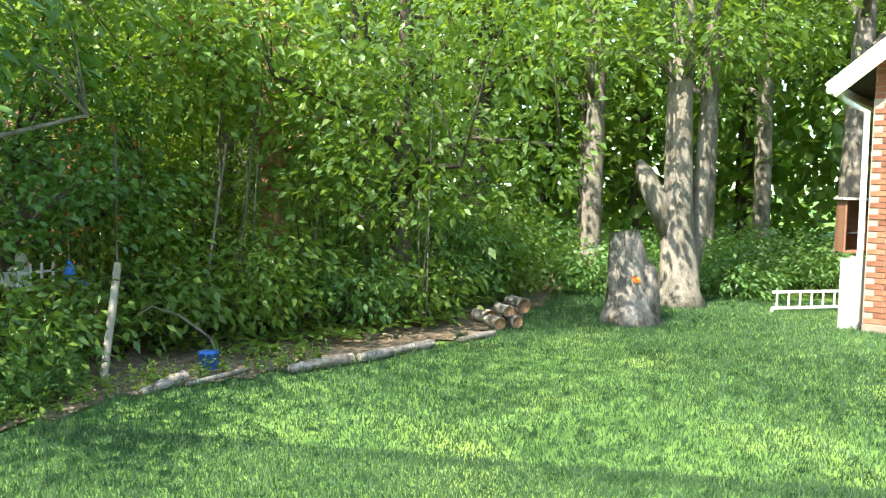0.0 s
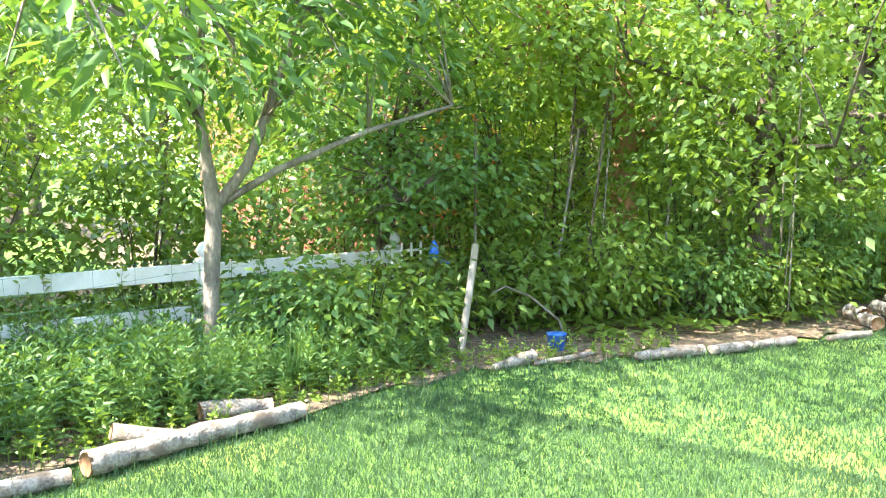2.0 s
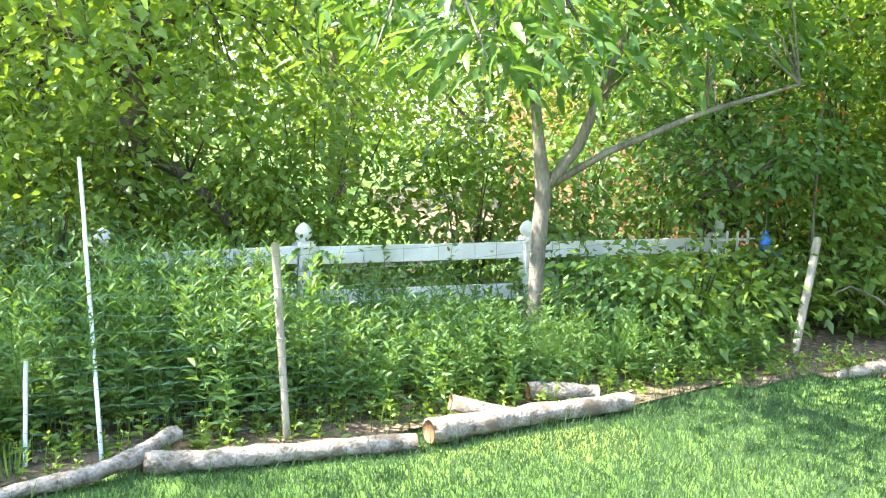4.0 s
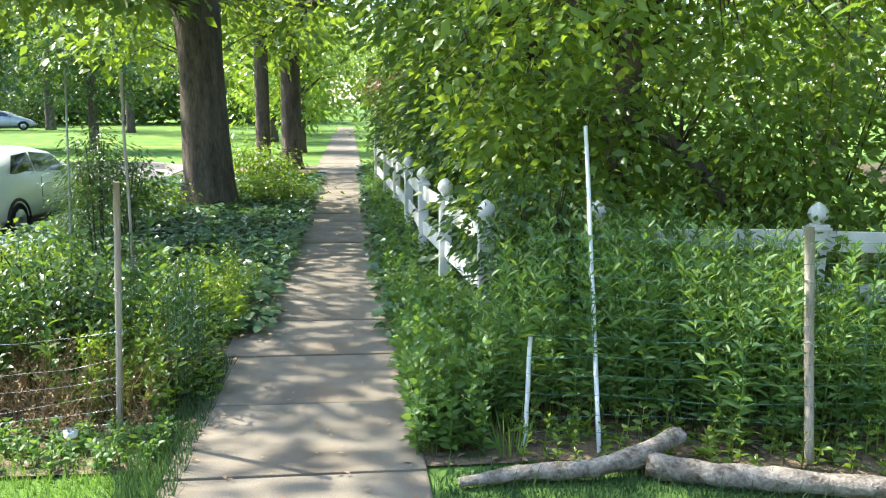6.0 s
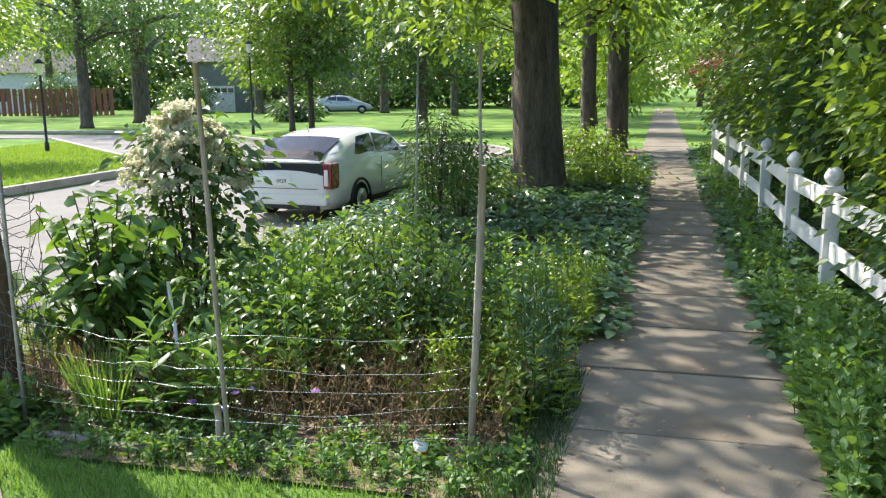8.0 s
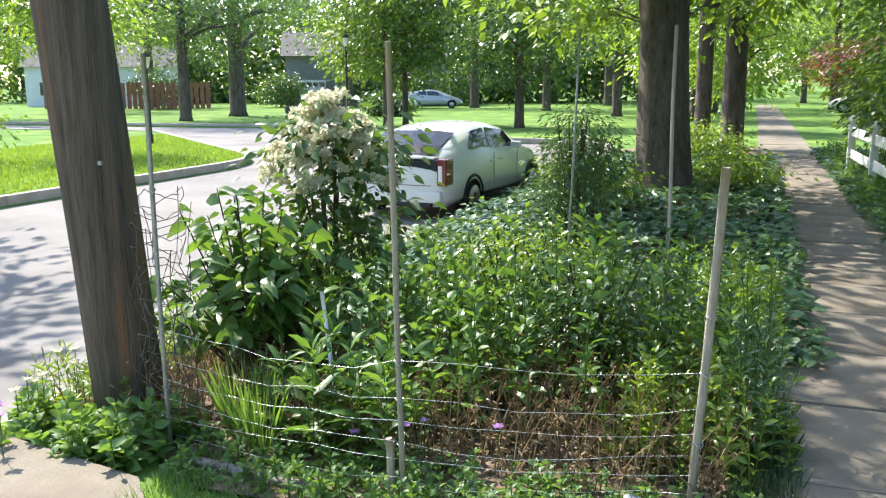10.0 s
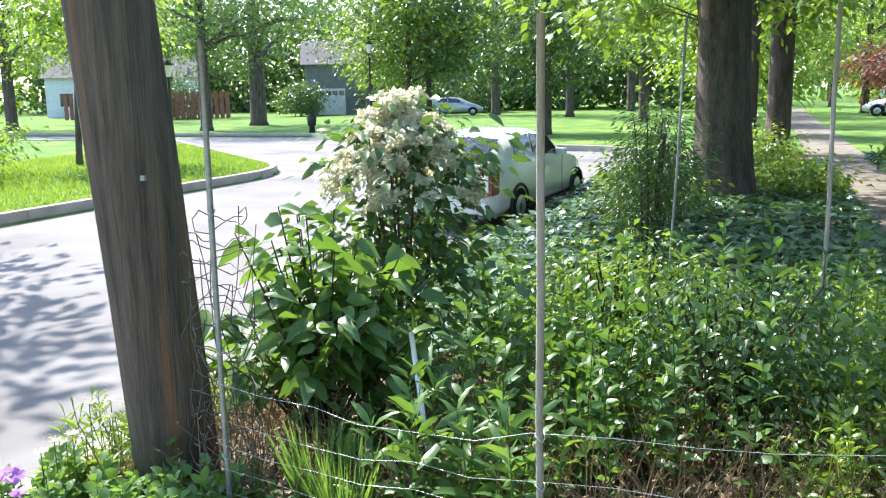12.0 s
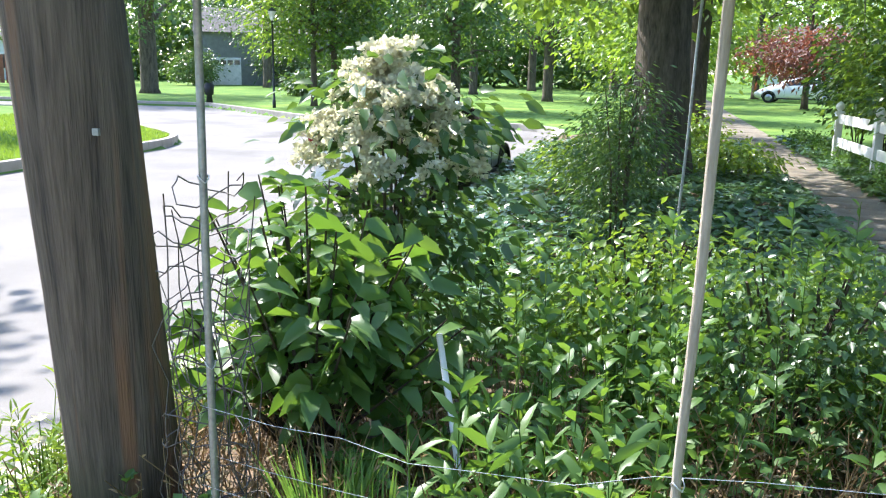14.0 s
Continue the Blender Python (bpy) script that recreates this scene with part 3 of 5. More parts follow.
def wire_fence(label, posts, heights, step, mat, r, sag=.02, seed=1):
    g = np.random.default_rng(seed)
    ob = thing("wire_fence", label, "wire fence")
    for z in heights:
        pts = []
        for (xa, ya), (xb, yb) in zip(posts, posts[1:]):
            n = max(4, int(math.hypot(xb - xa, yb - ya) / .2))
            drop = sag * g.uniform(.2, 1.8)
            pts += [(xa + (xb - xa) * i / n + g.normal(0, .006), ya + (yb - ya) * i / n + g.normal(0, .012), z + g.normal(0, sag * .25) - drop * math.sin(math.pi * i / n)) for i in range(n)]
        pts.append((*posts[-1], z))
        attach("wire", tubes("wire", [(pts, [r] * len(pts))], mat, 4), ob)
    for (xa, ya), (xb, yb) in zip(posts, posts[1:]):
        m = int(math.hypot(xb - xa, yb - ya) / step)
        for k in range(1, m):
            f = k / m
            x, y = xa + (xb - xa) * f, ya + (yb - ya) * f
            attach("wire", tubes("wire", [([(x + g.normal(0, .01), y, heights[0] - .1), (x + g.normal(0, .012), y + g.normal(0, .01), heights[len(heights) // 2]), (x + g.normal(0, .015), y, heights[-1])], [r * .8] * 3)], mat, 4), ob)
    return ob


wire_fence("loose galvanised garden wire strung between stakes", [(-3.45, 3.80), (-2.25, 3.70), (-1.11, 3.95)], [.09, .17, .25, .34, .44, .58], .6, M_WIRE, .0009, .035)
wire_fence("green coated wire netting in front of weeds", [(.95, 3.62), (1.35, 3.55), (2.30, 3.31), (4.0, 3.35), (5.2, 3.5)], [.1, .2, .3, .4, .5, .6, .7, .8, .9, 1.0, 1.1], .26, M_WIRE_GREEN, .0013, .015, 2)

g = np.random.default_rng(5)
roll = thing("wire_roll", "crumpled roll of wire netting beside a stake", "wire roll")
for k in range(15):
    z = .14 + .072 * k
    pts = [(-3.50 + (.115 + .025 * math.sin(1.7 * k) + g.normal(0, .008)) * math.cos(a) + .02 * math.sin(k), 3.93 + (.11 + g.normal(0, .008)) * math.sin(a), z + .03 * math.sin(2 * a + k) + g.normal(0, .008)) for a in np.linspace(0, 2 * math.pi, 19)]
    attach("wire", tubes("wire", [(pts, [.0021] * 19)], M_ROLL, 4), roll)
for k in range(12):
    a = 2 * math.pi * k / 12
    pts = [(-3.50 + (.12 + g.normal(0, .022)) * math.cos(a + g.normal(0, .2)), 3.93 + (.12 + g.normal(0, .022)) * math.sin(a + g.normal(0, .2)), z + g.normal(0, .02)) for z in np.linspace(.02, 1.0 + .16 * math.sin(5 * a), 9)]
    attach("wire", tubes("wire", [(pts, [.0021] * 9)], M_ROLL, 4), roll)

# ---- utility pole ----
pole = thing("utility_pole", "thick dark weathered wooden utility pole beside the road", "utility pole")
zs = [-.2, .3, .8, 1.4, 2.0, 2.8, 4, 6, 9]
attach("shaft", tubes("shaft", [([(-3.97 - .040 * z, 4.19 - .05 * z, z) for z in zs], [.178 - .0035 * z for z in zs])], M_POLE, 26, .018), pole)
part("metal_tag", box(-3.99 - .04, 3.995, 1.86, -3.99 + .06, 4.003, 1.90), M_STEEL, pole, "small pale metal tag")
part("bolt", box(-3.88, 3.99, 1.28, -3.86, 4.0, 1.30), M_STEEL, pole)

# ---- logs edging the lawn ----
def log(label, pts, radii, cut=True, stub=None, seed=0):
    ob = thing("log", label, "log", "logs edging the lawn")
    fine_p, fine_r = [], []
    n = max(4, int(sum((Vector(b) - Vector(a)).length for a, b in zip(pts, pts[1:])) / .09 / (len(pts) - 1)))
    for (a, b), (ra, rb) in zip(zip(pts, pts[1:]), zip(radii, radii[1:])):
        for i in range(n):
            f = i / n
            j = 0 if not fine_p else .06 * ra
            fine_p.append(Vector(a).lerp(Vector(b), f) + Vector((rng.normal(0, 1), rng.normal(0, 1), rng.normal(0, .5))) * j)
            fine_r.append((ra + (rb - ra) * f) * (1 + .04 * rng.normal() * (1 if j else 0)))
    pts, radii = fine_p + [Vector(pts[-1])], fine_r + [radii[-1]]
    attach("bark", tubes("bark", [(pts, radii)], M_LOG, 14, .15), ob)
    for end, nxt, r in ((pts[0], pts[1], radii[0]), (pts[-1], pts[-2], radii[-1])):
        a, b = Vector(end), Vector(nxt)
        d = (a - b).normalized()
        if cut:
            attach("cut_end", tubes("cut_end", [([a - d * .01, a + d * .004], [r * .97, r * .93])], M_CUT, 12), ob, "orange-brown sawn end")
    if stub:
        sb = attach("stub", tubes("stub", [stub], M_LOG, 9, .06), ob)
        a, b = Vector(stub[0][0]), Vector(stub[0][1])
        attach("cut_end", tubes("cut_end", [([a, a + (a - b).normalized() * .005], [stub[1][0] * .95, stub[1][0] * .9])], M_CUT, 9), sb)
    return ob


log("pale fallen branch with a raised fork end", [(.56, 3.20, .03), (.85, 3.24, .045), (1.2, 3.22, .06), (1.45, 3.28, .09), (1.70, 3.46, .11)], [.022, .036, .044, .048, .046], False)
log("grey lichened log lying in grass", [(1.47, 3.25, .055), (1.72, 3.13, .05), (2.0, 3.04, .05), (2.4, 2.92, .05), (2.87, 2.77, .045)], [.062, .052, .056, .05, .048], True)
log("pale sawn log with a side stub", [(2.98, 2.79, .075), (3.4, 2.76, .07), (3.95, 2.69, .065), (4.52, 2.60, .06)], [.075, .066, .062, .056], True, ([(3.24, 2.93, .17), (3.45, 2.82, .11), (3.62, 2.72, .08)], [.052, .05, .045]))
log("pale sawn log resting behind another", [(4.0, 3.06, .09), (4.15, 2.97, .085), (4.28, 2.89, .08), (4.42, 2.80, .075)], [.066, .064, .06, .055])
log("short broken grey branch in grass", [(6.52, 2.25, .02), (6.76, 2.19, .04), (6.99, 2.12, .065)], [.03, .048, .058], False)
log("long grey bark log along the lawn's edge", [(7.64, 1.39, .035), (7.85, 1.24, .045), (8.05, 1.09, .05), (8.22, .97, .05)], [.038, .05, .056, .054], False)
log("long grey bark log along the lawn's edge", [(8.27, .90, .045), (8.5, .77, .05), (8.72, .66, .05)], [.046, .05, .044], False)
log("thin grey log in grass", [(8.8, .64, .04), (9.05, .49, .045), (9.27, .36, .045)], [.04, .046, .042], False)
log("thin grey log in grass", [(9.65, .12, .03), (9.95, -.06, .04), (10.2, -.2, .035)], [.03, .04, .034], False)
log("thin pale stick lying in litter", [(6.9, 2.05, .02), (7.3, 1.85, .03), (7.6, 1.78, .03)], [.02, .025, .02], False)
log("mossy border log below garden wire", [(-3.3, 3.72, .012), (-2.9, 3.66, .018), (-2.45, 3.63, .014)], [.02, .026, .02], False)
for k, (x, y, z, r, h) in enumerate([(10.62, -.22, .08, .08, .3), (10.8, -.42, .08, .08, .3), (10.95, -.05, .10, .10, .35), (10.72, -.32, .23, .07, .3), (11.3, -.3, .10, .10, .4), (12.1, -.38, .11, .11, .4)]):
    lg = log("round sawn firewood piece piled by the lawn", [(x, y, z), (x + h * .8, y + h * .6, z)], [r, r * .97])

# ---- stump, woodland trunks in the back yard ----
stump = thing("tree_stump", "tall grey rotting tree stump with an orange paint mark", "tree stump", at=(11.9, -1.84, 0))
attach("trunk", tubes("trunk", [([(0, 0, -.1), (0, .02, .12), (.02, .04, .4), (.02, .06, .8), (.04, .10, 1.08), (.05, .12, 1.22)], [.46, .36, .28, .25, .21, .19])], M_STUMP, 22, .13), stump)
attach("trunk", tubes("trunk", [([(.05, -.2, -.05), (0, -.22, .4), (0, -.20, .72), (.02, -.14, .80)], [.20, .15, .13, .07])], M_STUMP, 10, .12), stump)
attach("paint_mark", mesh_of("paint_mark", np.array([(-.262 + .01 * math.cos(3 * a), -.06 + r * math.cos(a), .60 + r * .8 * math.sin(a)) for a, r in zip(np.linspace(0, 6.28, 11)[:-1], g.uniform(.035, .075, 10))]), [np.array([[0, k, k + 1] for k in range(1, 9)])], M_ORANGE), stump, "bright orange sprayed mark")

tree("big pale twin-stemmed tree with a broken limb at the lawn's end", (13.9, -2.65, 0),
     [((0, 0, -.1), .48), ((0, 0, .2), .33), ((.05, .05, 1.2), .25), ((.1, .08, 2.0), .23), ((.1, .1, 3.4), .20), ((.2, .05, 6), .16), ((.2, 0, 9), .08)],
     [[((.05, .1, 1.0), .2), ((0, .40, 1.65), .18), ((0, .60, 2.05), .15), ((0, .70, 2.25), .06)], [((.15, -.1, .1), .2), ((.35, -.28, 1.2), .14), ((.4, -.35, 3.0), .12), ((.4, -.45, 6.0), .08)], [((.2, .05, 5), .1), ((-.8, .8, 6), .07), ((-1.8, 1.6, 6.6), .03)]],
     [((0, 0, 7.5), (3.5, 3.5, 2.6), 120, 50, .5), ((-.8, .6, 4.2), (2.2, 1.8, .8), 40, 45, .4)], M_BARK_PALE, L_TREE, .17, group="woodland trees")

# ---- brick house at the yard's end ----
house = thing("brick_house", "red brick house with cream gable trim and white downspout", "house", at=(12.0, -4.80, 0), turn=-26)
W, EV = 7.0, 3.45
bm = bmesh.new()
prof = [(-0.0, 0), (-W, 0), (-W, EV), (-W / 2, EV + W / 2 * .8), (0, EV)]
a = [bm.verts.new((0.02, y, z - .05 if z == 0 else z)) for y, z in prof]
b = [bm.verts.new((8.0, y, z - .05 if z == 0 else z)) for y, z in prof]
bm.faces.new(a), bm.faces.new(b[::-1])
for i in range(5):
    bm.faces.new((a[i], b[i], b[(i + 1) % 5], a[(i + 1) % 5]))
part("wall", bm, M_BRICKWALL, house, "red brick wall with pale mortar joints")
for s in (0, 1):
    y0, z0, y1, z1 = (.45, EV - .36, -W / 2, EV + W / 2 * .8) if s == 0 else (-W - .45, EV - .36, -W / 2, EV + W / 2 * .8)
    bm = bmesh.new()
    r1 = [bm.verts.new((x, y, z + dz)) for x in (-.35, 8.3) for y, z in ((y0, z0), (y1, z1)) for dz in (.04, .14)]
    for q in ((0, 1, 3, 2), (4, 6, 7, 5), (0, 4, 5, 1), (2, 3, 7, 6), (1, 5, 7, 3), (0, 2, 6, 4)):
        bm.faces.new([r1[i] for i in q])
    bmesh.ops.recalc_face_normals(bm, faces=bm.faces[:])
    part("roof", bm, M_ROOF, house, "dark shingled roof slope")
    d = .012 if s == 0 else -.012
    part("rake_board", beam((-.36, y0, z0 + .0), (-.36, y1, z1 + .0), .03, .22, .004), M_TRIM, house, "cream painted gable board")
    part("soffit", beam((-.17, y0 + d, z0 - .03), (-.17, y1, z1 - .03), .34, .02, .002), M_TRIM, house)
part("gutter", box(-.38, .36, EV - .40, 8.2, .50, EV - .28, .03), M_TRIM, house, "white gutter")
attach("downspout", tubes("downspout", [([(-.05, .42, EV - .38), (-.05, .30, EV - .48), (-.05, .07, EV - .62), (-.05, .06, 1.5), (-.05, .06, .12), (-.12, .10, .05)], [.04] * 6)], M_PVC, 8), house, "white downspout with a kicked-out foot")
part("foundation", box(-.03, -W, -.1, .012, .0, .10, .01), M_CONCRETE, house)
part("window", box(-.01, -4.6, 1.0, .03, -3.4, 2.2, .01), M_WINDOW, house)

cab = thing("wall_cupboard", "open brown plywood cupboard fixed above weathered boards", "cupboard", at=(12.2, -4.92, 0))
part("back_panel", box(.42, .0, 1.02, .44, .34, 1.70, .003), M_BROWNWOOD, cab)
part("side_panel", box(0, .32, 1.0, .44, .345, 1.70, .003), M_BROWNWOOD, cab)
part("side_panel", box(0, .03, 1.0, .42, .05, 1.70, .003), M_BROWNWOOD, cab)
part("lid", box(-.05, -.0, 1.70, .48, .38, 1.73, .004), M_GREYWOOD, cab)
part("shelf", box(.0, .05, 1.0, .42, .32, 1.03, .003), M_BROWNWOOD, cab)
part("shelf", box(.1, .05, 1.25, .42, .32, 1.27, .003), M_BLACK, cab)
for k in range(3):
    part("board", box(-.02 - .004 * k, .02 + .118 * k, -.02, .02, .132 + .118 * k, .93 + .03 * (k % 2), .004), M_GREYWOOD, cab, "peeling grey board")

lad = thing("ladder", "aluminium ladder lying on its side in grass", "ladder")
A, B = Vector((13.45, -3.95, 0)), Vector((14.0, -5.05, 0))
for z in (.06, .30):
    part("rail", beam(A + Vector((0, 0, z)), B + Vector((0, 0, z)), .025, .04, .004), M_PVC, lad)
for k in range(6):
    p = A.lerp(B, (k + .4) / 6)
    part("rung", beam(p + Vector((0, 0, .07)), p + Vector((0, 0, .29)), .025, .025, .004), M_PVC, lad)
part("leg", box(13.43, -3.97, -.03, 13.47, -3.93, .05), M_PVC, lad)
part("leg", box(13.98, -5.07, -.03, 14.02, -5.03, .05), M_PVC, lad)

# ---- neighbour's brick house behind the bushes ----
nb = thing("brick_house", "red brick house half hidden behind bushes and trees", "house", at=(13.4, 7.4, 0))
part("wall", box(0, 0, -.05, 8, 7, 4.6), M_BRICKWALL, nb, "red brick wall")
part("roof", box(-.4, -.4, 4.6, 8.4, 7.4, 4.85, .05), M_ROOF, nb)
for x in (.9, 3.6, 6.0):
    w = part("window", box(x, -.04, 2.0, x + .9, .02, 3.5, .01), M_WINDOW, nb)
    for q in ((x - .06, 1.94, x, 3.56), (x + .9, 1.94, x + .96, 3.56), (x, 3.5, x + .9, 3.56), (x, 1.94, x + .9, 2.0)):
        part("frame", box(q[0], -.06, q[1], q[2], .02, q[3], .004), M_WHITE, w)

# ---- small things by the yard's edge ----
bucket = thing("bucket", "bright blue plastic bucket standing in litter", "bucket", at=(7.57, 2.18, 0))
bucket.scale = (.74, .74, .74)
prof = [(.001, .004), (.098, 0), (.105, .02), (.125, .21), (.132, .212), (.132, .235), (.118, .235), (.112, .05), (.001, .045)]
attach("body", tubes("body", [([(0, 0, z + .0001 * i) for i, (r, z) in enumerate(prof)], [r for r, _ in prof])], M_BLUE, 20), bucket)
attach("handle", tubes("handle", [([(.13 * math.cos(a), .05, .22 + .03 * math.sin(a)) for a in np.linspace(0, math.pi, 9)], [.004] * 9)], M_WIRE, 5), bucket)
solo("garden_ornament", tubes("garden_ornament", [([(5.22, 2.94, 0), (5.22, 2.94, .03), (5.22, 2.93, .09), (5.22, 2.92, .14), (5.22, 2.92, .16)], [.045, .055, .05, .035, .01])], M_STONE, 10, .06), "small pale rounded stone figure in litter", "ornament")
for x, y in ((-1.55, 3.86), (-1.22, 3.82), (-2.0, 3.84)):
    solo("stone", tubes("stone", [([(x, y, -.01), (x, y + .01, .015), (x + .01, y, .035), (x, y, .045)], [.03, .045, .036, .018])], M_STONE, 7, .2), "pale rough stone at the bed's edge", "stone", "bed edging stones")
cup = thing("plastic_cup", "crushed clear plastic cup lying in litter", "cup", at=(-1.33, 3.80, .035), turn=30)
attach("body", tubes("body", [([(0, 0, .0), (0, .004, .03), (.004, .006, .075), (.006, .006, .078)], [.026, .03, .036, .033])], M_PVC, 12, .06), cup)
attach("band", tubes("band", [([(0, .004, .028), (.002, .005, .045)], [.0315, .0335])], M_ORANGE, 12, .03), cup, "orange printed band")
trel = thing("trellis", "small white lattice trellis among dark bushes", "trellis")
for k in range(4):
    part("slat", beam((7.35 + .13 * k, 4.02 - .03 * k, 0), (7.35 + .13 * k, 4.02 - .03 * k, .95), .012, .025, .002), M_WHITE, trel)
    part("slat", beam((7.3, 4.05, .35 + .17 * k), (7.85, 3.92, .35 + .17 * k), .012, .025, .002), M_WHITE, trel)
feed = thing("bird_feeder", "small blue glass bird feeder hanging from a branch", "bird feeder", at=(7.45, 3.55, .92))
attach("body", tubes("body", [([(0, 0, -.12), (0, 0, -.1), (0, 0, 0), (0, 0, .05), (0, 0, .08)], [.02, .05, .055, .03, .012])], M_BLUE, 12), feed)
attach("hanger", tubes("hanger", [([(0, 0, .08), (0, 0, .9)], [.003, .003])], M_WIRE, 5), feed)
attach("perch", tubes("perch", [([(.05, -.05, -.14), (.13, -.1, -.16)], [.03, .02])], M_BLUE, 8), feed)


# ---- trees and bushes of the yard's edge ----
tree("young forked tree with grey bark and long glossy leaves", (4.97, 4.05, 0),
     [((0, 0, -.1), .10), ((0, 0, .1), .075), ((-.02, 0, .7), .065), ((.02, 0, 1.40), .068), ((-.02, .05, 1.9), .045), ((-.10, .1, 2.6), .04), ((-.2, .2, 4.2), .02)],
     [[((.02, 0, 1.38), .055), ((.28, -.12, 1.75), .05), ((.42, -.2, 2.15), .045), ((.7, -.4, 3.1), .025)],
      [((.10, -.04, 1.45), .035), ((.5, -.25, 1.72), .03), ((1.3, -.6, 2.08), .024), ((2.2, -.9, 2.35), .014)],
      [((-.05, .06, 2.1), .03), ((-1.0, -.5, 2.7), .02), ((-2.0, -1.1, 2.9), .01)],
      [((-.05, .06, 2.3), .03), ((-.9, -1.0, 2.8), .02), ((-1.5, -2.0, 2.9), .01)]],
     [((-.5, -.3, 3.2), (1.7, 1.6, 1.1), 55, 26, .26), ((-1.7, -1.1, 2.55), (1.1, .9, .42), 22, 20, .2), ((.9, -.7, 3.0), (1.3, .9, .7), 30, 24, .25), ((.1, .3, 4.6), (1.2, 1.2, .8), 8, 24, .35)],
     M_BARK_PALE, L_BROAD, .165, .34, group="yard trees", detail=True, twigs=60)
tree("dark vine-covered tree leaning over the rail fence", (2.55, 7.1, 0),
     [((0, 0, -.1), .2), ((0, 0, .2), .15), ((-.05, -.1, 1.5), .13), ((.02, -.2, 2.6), .12), ((.1, -.2, 4.5), .09), ((.1, 0, 7.5), .03)],
     [[((0, -.1, 1.6), .07), ((.35, -.5, 1.4), .06), ((.62, -.9, .95), .05)],
      [((0, -.15, 2.2), .08), ((-.7, .2, 2.8), .06), ((-1.6, 1.2, 3.2), .03)],
      [((.02, -.2, 2.5), .08), ((.4, -.8, 3.0), .06), ((.9, -1.8, 3.3), .03)], [((.05, -.2, 3.0), .07), ((-.6, -.6, 3.4), .05), ((-1.3, -1.4, 3.5), .03)]],
     # Sets at 5.2 and 9 m: unseen leaves added to shade yard and lawn
     [((-.3, .3, 2.6), (1.9, 2.2, 1.25), 95, 38, .27), ((-1.0, -.6, 2.9), (1.3, 1.7, .7), 50, 36, .26), ((.3, -.4, 5.6), (3.0, 2.8, 1.8), 52, 44, .36), ((1.3, -1.6, 5.2), (1.5, 1.3, 1.0), 34, 44, .34), ((1.2, -1.0, 2.9), (1.6, 1.2, .9), 55, 36, .28), ((-.2, -4.6, 9.0), (4.8, 3.4, 1.5), 125, 58, .4)],
     M_BARK, L_TREE_WARM, .115, .6, group="yard trees", twigs=70)
tree("broad leafy bush with orange blossoms arching over dark shade", (7.9, 4.7, 0),
     [((0, 0, -.1), .06), ((0, -.05, .6), .05), ((-.1, -.2, 1.3), .04), ((-.1, -.3, 2.0), .025)],
     [[((0, -.05, .5), .03), ((-.5, -.6, 1.1), .025), ((-.9, -1.1, 1.4), .012)], [((0, -.05, .6), .03), ((.6, -.6, 1.3), .025), ((1.1, -1.0, 1.6), .012)]],
     [((-.2, -.7, 1.65), (1.35, 1.0, .62), 95, 42, .2), ((.2, -.1, 2.5), (1.6, 1.3, .75), 90, 40, .24)], M_BARK, L_BROAD, .088, .58, "bush", "yard bushes", True, "bush", 40)
p = np.column_stack([rng.uniform(6.9, 8.5, 26), rng.uniform(3.2, 3.9, 26), rng.uniform(1.2, 2.4, 26)])
runs = np.repeat(p, 7, 0)
solo("orange_blossoms", leaves("orange_blossoms", runs, rng.normal(0, 1, (len(runs), 3)), .06, L_FLOWER_ORANGE, .25, .3, False), "orange trumpet blossoms scattered in a bush", "blossom", kind="stuff")
tree("tree with red-brown peeling broken bark behind shrubs", (11.2, 2.95, 0),
     [((0, 0, -.1), .28), ((0, 0, .3), .2), ((.05, .1, 1.4), .18), ((.15, .2, 3.0), .15), ((.2, .3, 6.5), .08)],
     [[((.1, .15, 1.9), .1), ((.5, -.3, 2.6), .08), ((1.0, -.8, 3.6), .04)], [((.1, .15, 2.2), .09), ((-.6, .3, 3.0), .06), ((-1.5, .5, 3.6), .03)]],
     [((-.1, .4, 4.6), (1.9, 1.9, 1.9), 40, 40, .36), ((-1.3, -.2, 3.0), (1.3, 1.3, .8), 40, 40, .3)], M_CUT, L_TREE_WARM, .14, .58, group="woodland trees")
tree("dark low-hanging tree spreading broad leaves over the lawn", (11.6, 1.3, 0),
     [((0, 0, -.1), .22), ((0, 0, .3), .16), ((-.1, 0, 1.5), .14), ((-.3, -.1, 3), .11), ((-.4, -.1, 6), .05)],
     [[((-.1, 0, 1.6), .07), ((-1.0, -.5, 2.0), .05), ((-2.2, -1.2, 2.0), .02)], [((-.1, 0, 1.9), .07), ((-.6, -1.0, 2.4), .05), ((-.9, -2.2, 2.3), .02)], [((-.2, 0, 2.3), .07), ((-1.2, .6, 2.8), .05), ((-2.2, 1.0, 3.0), .02)]],
     [((-1.0, -.3, 2.3), (1.9, 2.1, 1.25), 105, 44, .28), ((-1.6, .2, 3.9), (2.4, 2.5, 1.2), 70, 40, .36), ((-.4, 0, 5.6), (1.8, 1.8, 1.4), 12, 34, .4)], M_BARK, L_TREE, .12, .6, group="woodland trees", twigs=14)
